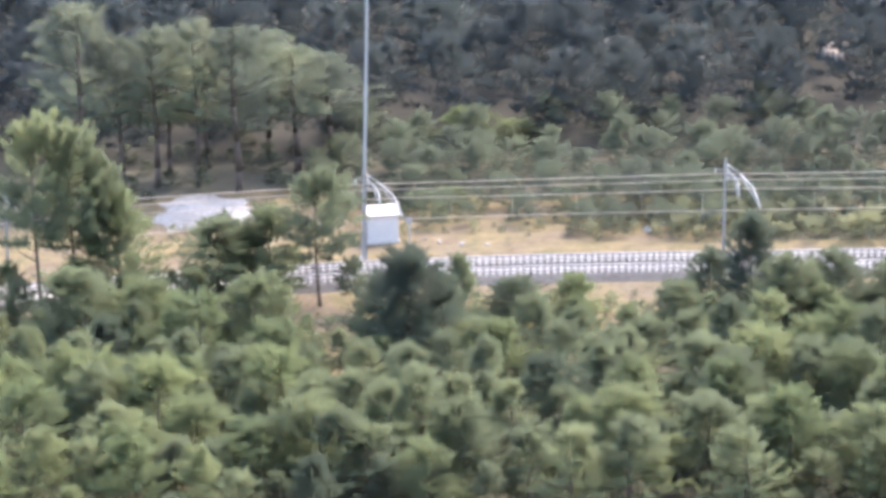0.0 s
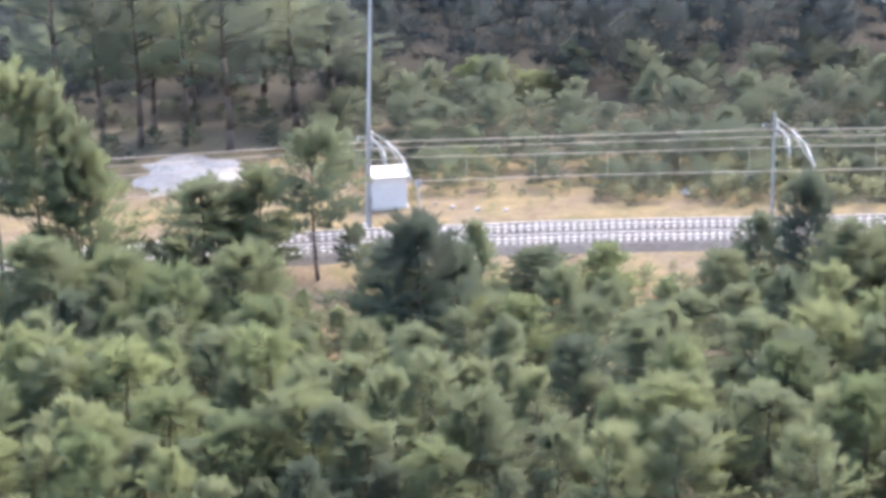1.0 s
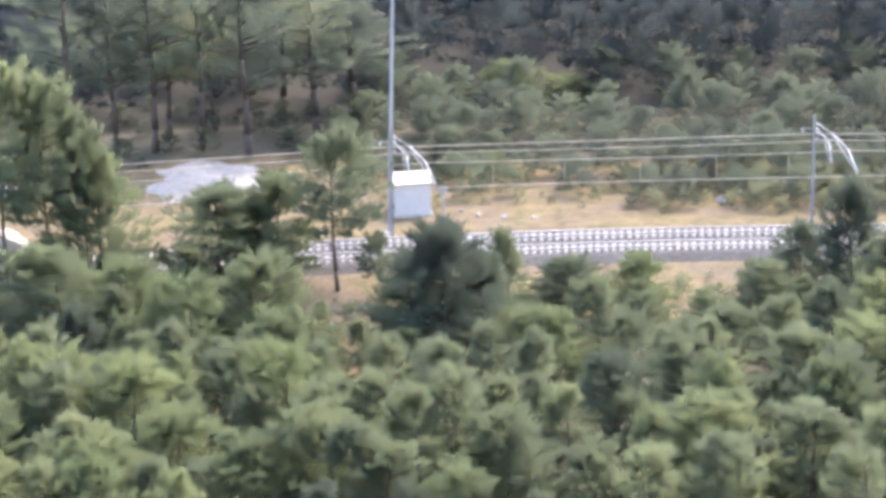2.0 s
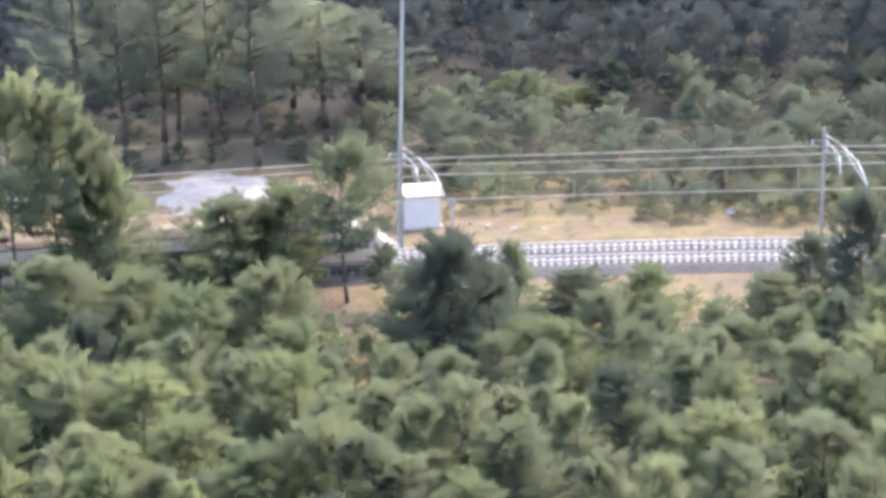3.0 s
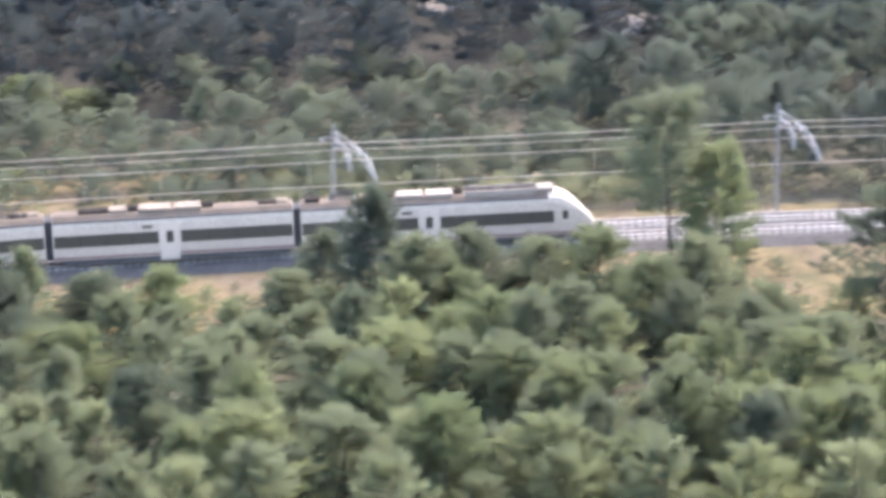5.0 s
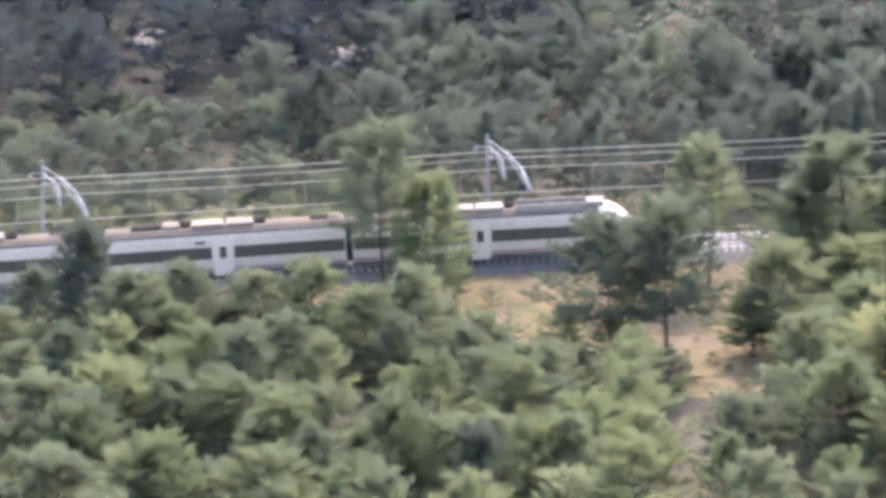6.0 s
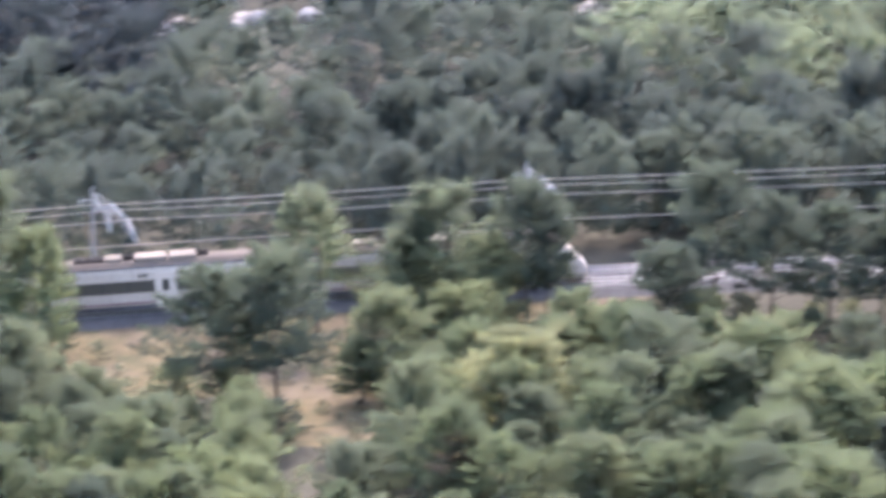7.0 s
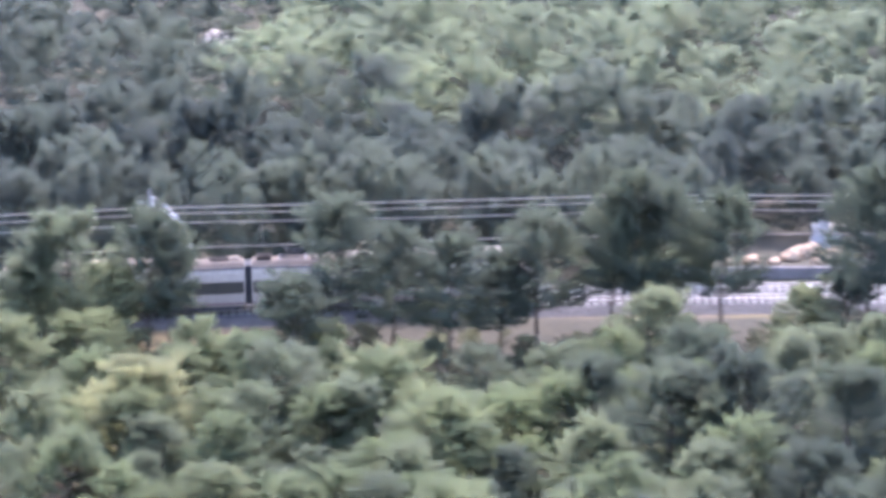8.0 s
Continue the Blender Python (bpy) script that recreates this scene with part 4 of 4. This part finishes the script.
def tall_mast():
    root = tagged(new("radio_mast"), "tall thin pale steel pole beside the railway mast", "pole")
    bm = bmesh.new()
    for z0, z1, r0, r1 in ((-0.5, 8, 0.17, 0.16), (8, 16, 0.15, 0.14), (16, 31, 0.13, 0.12)):
        tube(bm, (0, 0, z0), (0, 0, z1), r0, r1, 10)
    part("pole", bm, POLE_PAINT, root)
    for z in (8, 16):
        part("collar", tube(bmesh.new(), (0, 0, z - 0.12), (0, 0, z + 0.12), 0.18, 0.18, 10), GALVANISED, root)
    bm = bmesh.new()
    box(bm, -0.4, 0.4, -0.4, 0.4, -0.9, -0.3, edge=0.03)
    part("foundation", bm, CONCRETE, root)
    root.matrix_basis = frame_at(-1.78, MAST_OFF + 1.3, 0.1) @ pose(0, 0, 0, 0, 3.4, 0)


tall_mast()


# ======== cabins, post, patch ========
def cabin(name, label, az, d, w, dep, h, rise, lift=0.0, group=""):
    root = tagged(new(name), label, "cabin", group)
    bm = bmesh.new()
    loft(bm, [[(x, 0, 0), (x, dep, 0), (x, dep, h + rise), (x, 0, h)] for x in (-w / 2, w / 2)])
    part("wall", bm, WHITE_WALL, root)
    bm = bmesh.new()
    loft(bm, [[(x, -0.18, h + 0.02 - 0.18 * rise / dep), (x, dep + 0.15, h + rise + 0.04), (x, dep + 0.15, h + rise + 0.18), (x, -0.18, h + 0.16 - 0.18 * rise / dep)] for x in (-w / 2 - 0.15, w / 2 + 0.15)])
    part("roof", bm, ROOF_SLAB, root, "pale flat roof slab with an overhang")
    bm = bmesh.new()
    box(bm, -w / 2 - 0.12, w / 2 + 0.12, -0.12, dep + 0.12, -0.7, 0.06, edge=0.02)
    part("plinth", bm, CONCRETE, root, "concrete plinth")
    bm = bmesh.new()
    box(bm, -w * 0.32, -w * 0.32 + 0.85, -0.04, 0.0, 0.1, 2.0, edge=0.01)
    door = part("door", bm, WHITE_WALL, root, "white steel door")
    bm = bmesh.new()
    box(bm, -w * 0.32 + 0.72, -w * 0.32 + 0.76, -0.08, -0.04, 0.95, 1.15)
    part("handle", bm, GALVANISED, door)
    p = polar(az, d, ground_z(az, d) + lift)
    root.matrix_basis = Matrix.Translation(p) @ pose(0, 0, 0, 0, 0, -az + 4)


cabin("equipment_cabin", "small white rendered equipment cabin beside the tracks", -1.2, 203.2, 2.95, 3.0, 2.55, 0.3, 0.15)
cabin("equipment_cabin", "small white hut on the bank above the railway", 44.1, 214.5, 2.6, 1.8, 1.0, 0.15, 0.5)

bm = bmesh.new()
tube(bm, (0, 0, -0.4), (0, 0, 3.7), 0.1, 0.09, 8)
post = tagged(new("marker_post"), "grey steel signal post with a small board", "post")
part("post", bm, GALVANISED, post)
part("board", box(bmesh.new(), -0.28, 0.28, -0.14, -0.1, 3.1, 3.75, edge=0.01), GALVANISED, post, "small grey board")
post.matrix_basis = frame_at(-0.5, MAST_OFF + 1.2, -0.3)


def patch(name, mat, az, d, wide, deep, label, category):
    """A low irregular sheet of other material lying on the ground."""
    bm = bmesh.new()
    rings = []
    for r in (0.0, 0.5, 0.85, 1.0):
        ring = []
        for k in range(36):
            a = k * math.tau / 36
            wob = 1 + 0.5 * noise.noise(Vector((math.cos(a) * 1.7, math.sin(a) * 1.7, az))) + 0.3 * noise.noise(Vector((math.cos(a) * 5, math.sin(a) * 5, az)))
            q_az, q_d = az + math.degrees(wide * r * wob * math.cos(a) / d), d + deep * r * wob * math.sin(a)
            ring.append(bm.verts.new(spot(q_az, q_d, 0.22 if r < 0.7 else 0.1 if r < 0.9 else -0.12)))
        rings.append(ring)
    for a, b in zip(rings, rings[1:]):
        for k in range(36):
            bm.faces.new((a[k], b[k], b[(k + 1) % 36], a[(k + 1) % 36]))
    bmesh.ops.remove_doubles(bm, verts=bm.verts, dist=0.001)
    bmesh.ops.recalc_face_normals(bm, faces=bm.faces)
    return tagged(part(name, bm, mat, None, "", True), label, category, kind="structure")


patch("gravel_patch", GRAVEL, -6.1, 217.5, 5.6, 5.6, "pale limestone gravel spread on the clearing", "gravel")


# ======== rocks ========
stones = random.Random(8)


def rock(az, d, size, mat, label, flat=0.6, group=""):
    bm = bmesh.new()
    bmesh.ops.create_icosphere(bm, subdivisions=3, radius=1)
    seed = Vector((stones.uniform(0, 50), stones.uniform(0, 50), 3))
    for v in bm.verts:
        n = noise.noise(v.co * 0.9 + seed) + 0.5 * noise.noise(v.co * 2.3 + seed)
        v.co = v.co * (1 + 0.42 * n)
        v.co.z *= flat
    bmesh.ops.scale(bm, vec=(size, size * stones.uniform(0.6, 0.9), size), verts=bm.verts)
    ob = tagged(part("rock", bm, mat), label, "rock", group)
    ob.matrix_basis = Matrix.Translation(spot(az, d, 0.12 * size)) @ pose(0, 0, 0, stones.uniform(-12, 12), stones.uniform(-12, 12), stones.uniform(0, 360))


for az, d, size in ((6.0, 205, 0.7), (6.5, 207, 0.8), (7.0, 206.5, 0.7), (7.5, 208, 0.9), (7.9, 206, 0.6), (3.9, 211, 0.6), (0.9, 201.5, 0.4), (0.3, 202.5, 0.35), (1.6, 201, 0.3), (-0.1, 204, 0.3), (11.2, 208, 0.9), (12.4, 210, 0.8)):
    rock(az, d, size, ROCK, "pale grey limestone boulder in dry grass", 0.5, "boulders by the railway")
for az, d, size in ((5.35, 177, 0.55), (5.15, 176, 0.4), (5.5, 175.2, 0.4), (-3.3, 178, 0.35), (-3.6, 173, 0.4)):
    rock(az, d, size, ROCK, "pale stone lying on the slope below the railway", 0.55, "stones on the slope")
for az, d, size in ((41.9, 207, 0.7), (42.4, 208, 0.9), (42.9, 207.5, 0.7), (43.3, 209, 1.1), (43.6, 210.5, 1.3), (44.2, 209, 1.2), (44.6, 211, 1.4), (43.9, 207.5, 0.7)):
    rock(az, d, size, OCHRE_ROCK, "sunlit ochre boulder heaped on the bank", 0.7, "boulders on the bank")
for az, d, size in ((10.9, 209, 1.1), (11.5, 209.5, 1.3), (12.9, 209, 1.2), (12.3, 208.5, 1.0)):
    rock(az, d, size, OCHRE_ROCK, "ochre rock face showing between the bushes", 0.8, "rocks behind the railway")

for a, D, half in OUTCROPS:
    for k in range(4):
        rock(a + stones.uniform(-half, half), D + stones.uniform(-3, 3), stones.uniform(1.0, 1.9), PALE_ROCK, "pale bare rock showing between far pines", 0.6, "outcrops on the far slope")

strip("retaining_wall", SHADED_WALL_STONE, 40.2, 47, [(9.0, -0.9), (9.0, 0.62), (9.5, 0.62), (9.5, -0.9)], "low stone retaining wall beside the tracks, toned shade-dark", "wall", 0.4)
# ======== train ========
RING = [(-1.32, 0.42), (-1.45, 0.8), (-1.47, 1.5), (-1.47, 2.4), (-1.43, 3.1), (-1.33, 3.5), (-1.0, 3.82), (-0.5, 3.94), (0.0, 3.97)]
RING = RING + [(-y, z) for y, z in RING[-2::-1]]
NOSE_Q = [0.0, 0.2, 0.5, 0.95, 1.5, 2.1, 2.8, 3.6]
NOSE_TOP = [1.3, 1.68, 2.08, 2.58, 3.1, 3.56, 3.88, 3.97]
NOSE_WIDE = [0.5, 0.7, 0.86, 0.95, 0.985, 1.0, 1.0, 1.0]


def nose_ring(x, q):
    top, wide = float(np.interp(q, NOSE_Q, NOSE_TOP)), float(np.interp(q, NOSE_Q, NOSE_WIDE))
    return [(x, y * wide, 0.42 + (z - 0.42) * (top - 0.42) / 3.55) for y, z in RING]


def side_panel(bm, x0, x1, z0, z1, proud=0.012):
    """A thin panel on each side of the body; call once a side."""
    return box(bm, x0, x1, -1.47 - proud, -1.44, z0, z1, edge=0.008)


def flipped(bm):
    bmesh.ops.transform(bm, matrix=Matrix.Diagonal((1, -1, 1, 1)), verts=bm.verts)
    bmesh.ops.reverse_faces(bm, faces=bm.faces)
    return bm


def train_car(length, nose, doors, units, label):
    """A car: x ahead, rail top at z 0, origin at its middle."""
    root = tagged(new("train_car"), label, "train car", "cars of the train")
    x0, x1 = -length / 2 + 0.35, length / 2 - (0.0 if nose else 0.35)
    bm = bmesh.new()
    if nose:
        rings = [nose_ring(x0, 9)] + [nose_ring(x1 - q, q) for q in reversed(NOSE_Q)]
    else:
        rings = [nose_ring(x, 9) for x in (x0, x1)]
    loft(bm, rings)
    body = part("body", bm, PAINT, root, "white painted body shell")
    end = x1 - (3.6 if nose else 0.02)
    # roof skin and gutters
    bm = bmesh.new()
    prof = [(y, z + 0.015) for y, z in RING if z > 3.45]
    loft(bm, [[(x, y, z) for y, z in prof] + [(x, y * 0.98, z - 0.05) for y, z in reversed(prof)] for x in (x0 + 0.02, end)])
    part("roof", bm, ROOF_PAINT, root, "dusty brownish roof")
    for flip in (False, True):
        bm = box(bmesh.new(), x0 + 0.02, end, -1.42, -1.33, 3.4, 3.53)
        part("gutter", flipped(bm) if flip else bm, GREY_PAINT, root, "dark grey roof gutter")
        # windows between doors
        spans, a = [], x0 + 0.1
        for d in sorted(doors):
            spans.append((a, d - 0.86))
            a = d + 0.86
        spans.append((a, x1 - (3.2 if nose else 0.1)))
        for a, b in spans:
            bm = side_panel(bmesh.new(), a, b, 1.5, 2.45)
            band = part("window_band", flipped(bm) if flip else bm, WINDOW, root, "dark tinted window band")
            n = max(2, round((b - a) / 1.9))
            for k in range(1, n):
                x = a + (b - a) * k / n
                bm = box(bmesh.new(), x - 0.03, x + 0.03, -1.488, -1.47, 1.52, 2.43)
                part("window_bar", flipped(bm) if flip else bm, RUBBER, band)
        for d in doors:
            bm = side_panel(bmesh.new(), d - 0.75, d + 0.75, 0.2, 3.0, 0.03)
            door = part("door", flipped(bm) if flip else bm, DOOR_PAINT, root, "white sliding door")
            bm = box(bmesh.new(), d - 0.27, d + 0.27, -1.515, -1.495, 1.55, 2.45, edge=0.004)
            part("door_window", flipped(bm) if flip else bm, WINDOW, door, "narrow dark door window")
            bm = box(bmesh.new(), d - 2.1, d - 1.3, -1.475, -1.40, 2.72, 2.94, edge=0.004)
            part("display", flipped(bm) if flip else bm, WINDOW, root, "small dark display above the windows")
        bm = box(bmesh.new(), x0 + 0.1, x1 - (2.2 if nose else 0.1), -1.475, -1.40, 0.62, 0.78)
        part("stripe", flipped(bm) if flip else bm, STRIPE, root, "thin dull red stripe")
        if nose:
            bm = box(bmesh.new(), x1 - 2.55, x1 - 2.1, -1.482, -1.4, 1.75, 2.42, edge=0.01)
            part("cab_window", flipped(bm) if flip else bm, WINDOW, root, "small dark cab side window")
            bm = box(bmesh.new(), x1 - 0.55, x1 - 0.2, -1.14, -0.85, 0.95, 1.15, edge=0.03)
            part("headlight", flipped(bm) if flip else bm, CERAMIC, root, "clear headlight")
        bm = box(bmesh.new(), x0 + 0.4, x1 - (2.6 if nose else 0.4), -1.36, -1.28, 0.2, 0.46)
        part("skirt", flipped(bm) if flip else bm, GREY_PAINT, root, "grey skirt below the body")
    if nose:
        bm = bmesh.new()
        rows = []
        for q in (0.5, 0.8, 1.15, 1.5, 1.85):
            top = float(np.interp(q, NOSE_Q, NOSE_TOP))
            rows.append([bm.verts.new((x1 - q + 0.012, y, top - 0.09 * (y / 0.5) ** 2 * (top - 0.42) / 3.55 + 0.018)) for y in (-0.85, -0.5, 0, 0.5, 0.85)])
        for a, b in zip(rows, rows[1:]):
            for k in range(4):
                bm.faces.new((a[k], a[k + 1], b[k + 1], b[k]))
        bmesh.ops.solidify(bm, geom=bm.faces[:], thickness=0.02)
        part("windscreen", bm, WINDOW, root, "dark raked windscreen")
    # running gear
    bm = box(bmesh.new(), x0 + 0.5, x1 - (2.4 if nose else 0.5), -1.2, 1.2, 0.28, 0.5)
    part("underframe", bm, DARK, root, "dark underframe")
    for s in (-1, 1):
        cx = s * length * 0.36
        bm = bmesh.new()
        for y in (-1.0, 1.0):
            box(bm, cx - 1.7, cx + 1.7, y - 0.08, y + 0.08, 0.35, 0.6, edge=0.03)
        box(bm, cx - 0.3, cx + 0.3, -1.0, 1.0, 0.35, 0.58, edge=0.03)
        bogie = part("bogie", bm, DARK, root, "dark steel bogie")
        for wx in (-1.25, 1.25):
            bm = bmesh.new()
            tube(bm, (cx + wx, -0.8, 0.44), (cx + wx, 0.8, 0.44), 0.07, 0.07, 8)
            for y in (-0.76, 0.76):
                tube(bm, (cx + wx, y - 0.065, 0.44), (cx + wx, y + 0.065, 0.44), 0.44, 0.44, 18)
            part("wheelset", bm, STEEL, bogie, "worn steel wheelset")
    # gangway behind
    bm = box(bmesh.new(), -length / 2 - 0.34, x0, -1.2, 1.2, 0.55, 3.6, edge=0.05)
    part("gangway", bm, RUBBER, root, "black rubber gangway bellows")
    # roof gear
    for a, b, h, half, mat, word in units:
        bm = box(bmesh.new(), a, b, -half, half, 3.86, 3.9 + h, edge=0.05)
        unit = part("roof_unit", bm, mat, root, word)
        for k in range(3):
            x = a + (b - a) * (k + 0.5) / 3
            bm = tube(bmesh.new(), (x, 0, 3.9 + h), (x, 0, 3.96 + h), min(0.3, half * 0.5), min(0.3, half * 0.5), 12)
            part("fan_cover", bm, mat, unit)
    return root


def pantograph(car, x, up=0.35):
    bm = bmesh.new()
    for y in (-0.5, 0.5):
        sweep(bm, [(x - 1.0, y, 4.05), (x + 1.0, y, 4.05)], 0.04)
        sweep(bm, [(x - 0.9, y, 4.1), (x + 0.9, y * 0.6, 4.15 + up), (x - 0.5, y * 0.9, 4.25 + up)], 0.035)
    sweep(bm, [(x - 0.5, -0.8, 4.27 + up), (x - 0.5, 0.8, 4.27 + up)], 0.05)
    part("pantograph", bm, DARK, car, "folded dark pantograph")
    for px in (-1.0, 1.0):
        for y in (-0.5, 0.5):
            part("insulator", tube(bmesh.new(), (x + px, y, 3.85), (x + px, y, 4.05), 0.09, 0.07, 8), CERAMIC, car, "white roof insulator")


def roof_well(car, x0, x1):
    """The sunken roof bay behind the cab: pale side cheeks round a dark floor with gear in it."""
    for side in (-1, 1):
        a, b = sorted((side * 0.92, side * 1.08))
        part("roof_cheek", box(bmesh.new(), x0, x1, a, b, 3.72, 4.2, edge=0.03), ROOF_WHITE, car, "pale cheek beside the roof bay")
    part("roof_bay", box(bmesh.new(), x0 + 0.05, x1 - 0.05, -0.9, 0.9, 3.9, 4.02), ROOF_DARK, car, "dark sunken roof bay")
    for k in range(4):
        x = x0 + 0.6 + (x1 - x0 - 1.2) * k / 3
        part("resistor", box(bmesh.new(), x - 0.3, x + 0.3, -0.5, 0.5, 4.02, 4.18, edge=0.03), ROOF_DARK, car)


B_, D_, W_ = (BEIGE, "beige roof equipment housing"), (ROOF_DARK, "dark roof resistor grid"), (ROOF_WHITE, "white roof fairing")
END_UNITS = [(7.1, 8.4, 0.28, 0.95, *W_), (0.75, 1.35, 0.3, 0.5, *D_), (-1.5, 0.6, 0.22, 0.95, *W_), (-3.8, -1.7, 0.22, 0.95, *W_), (-4.7, -4.0, 0.26, 0.6, *D_), (-6.6, -5.0, 0.2, 0.8, *B_), (-10.8, -9.7, 0.26, 0.7, *D_)]
MID_UNITS = [(8.1, 8.8, 0.2, 0.5, *B_), (6.6, 8.0, 0.14, 0.6, *D_), (2.3, 3.1, 0.26, 0.6, *D_), (0.1, 2.2, 0.24, 0.95, *B_), (-2.6, -0.1, 0.24, 0.95, *B_), (-3.4, -2.7, 0.26, 0.6, *D_), (-4.8, -3.5, 0.24, 0.8, *B_), (-7.2, -4.9, 0.2, 0.7, *D_)]
LEN_END, LEN_MID = 23.1, 19.1
CARS = [
    (train_car(LEN_END, True, [-1.3], END_UNITS, "white electric train driving car with rounded nose"), LEN_END, 1),
    (train_car(LEN_MID, False, [-0.3], MID_UNITS, "white electric train middle car with dark window band"), LEN_MID, 1),
    (train_car(LEN_MID, False, [-0.3], MID_UNITS[:4], "white electric train middle car with dark roof gear"), LEN_MID, 1),
    (train_car(LEN_END, True, [-1.3], END_UNITS, "white electric train driving car at the rear"), LEN_END, -1),
]
for end_car in (CARS[0][0], CARS[3][0]):
    roof_well(end_car, 1.55, 7.0)
pantograph(CARS[0][0], -8.0)
pantograph(CARS[2][0], 6.5)


def motions():
    """The train runs along the near track at about 95 km/h."""
    behind = 0.0
    for car, length, facing in CARS:
        rows = []
        for k in range(33):
            t = k * 0.25
            ahead = float(np.interp(t, [0, 3.4, 5.0, 6.5, 7.5, 8.0], [0.1, 0.1, 0.6, 0.7, 0.3, 0.3]))
            u = u_at(1.95) + 0.4 + ahead + 26.35 * (t - 3.5) - behind - length / 2
            a, b = on_track(u - 0.36 * length, 0, RAIL_TOP), on_track(u + 0.36 * length, 0, RAIL_TOP)
            way = (b - a).normalized() * facing
            rows.append((t, Matrix.Translation((a + b) / 2) @ way.to_track_quat("X", "Z").to_matrix().to_4x4()))
        walk(car, rows)
        behind += length


motions()
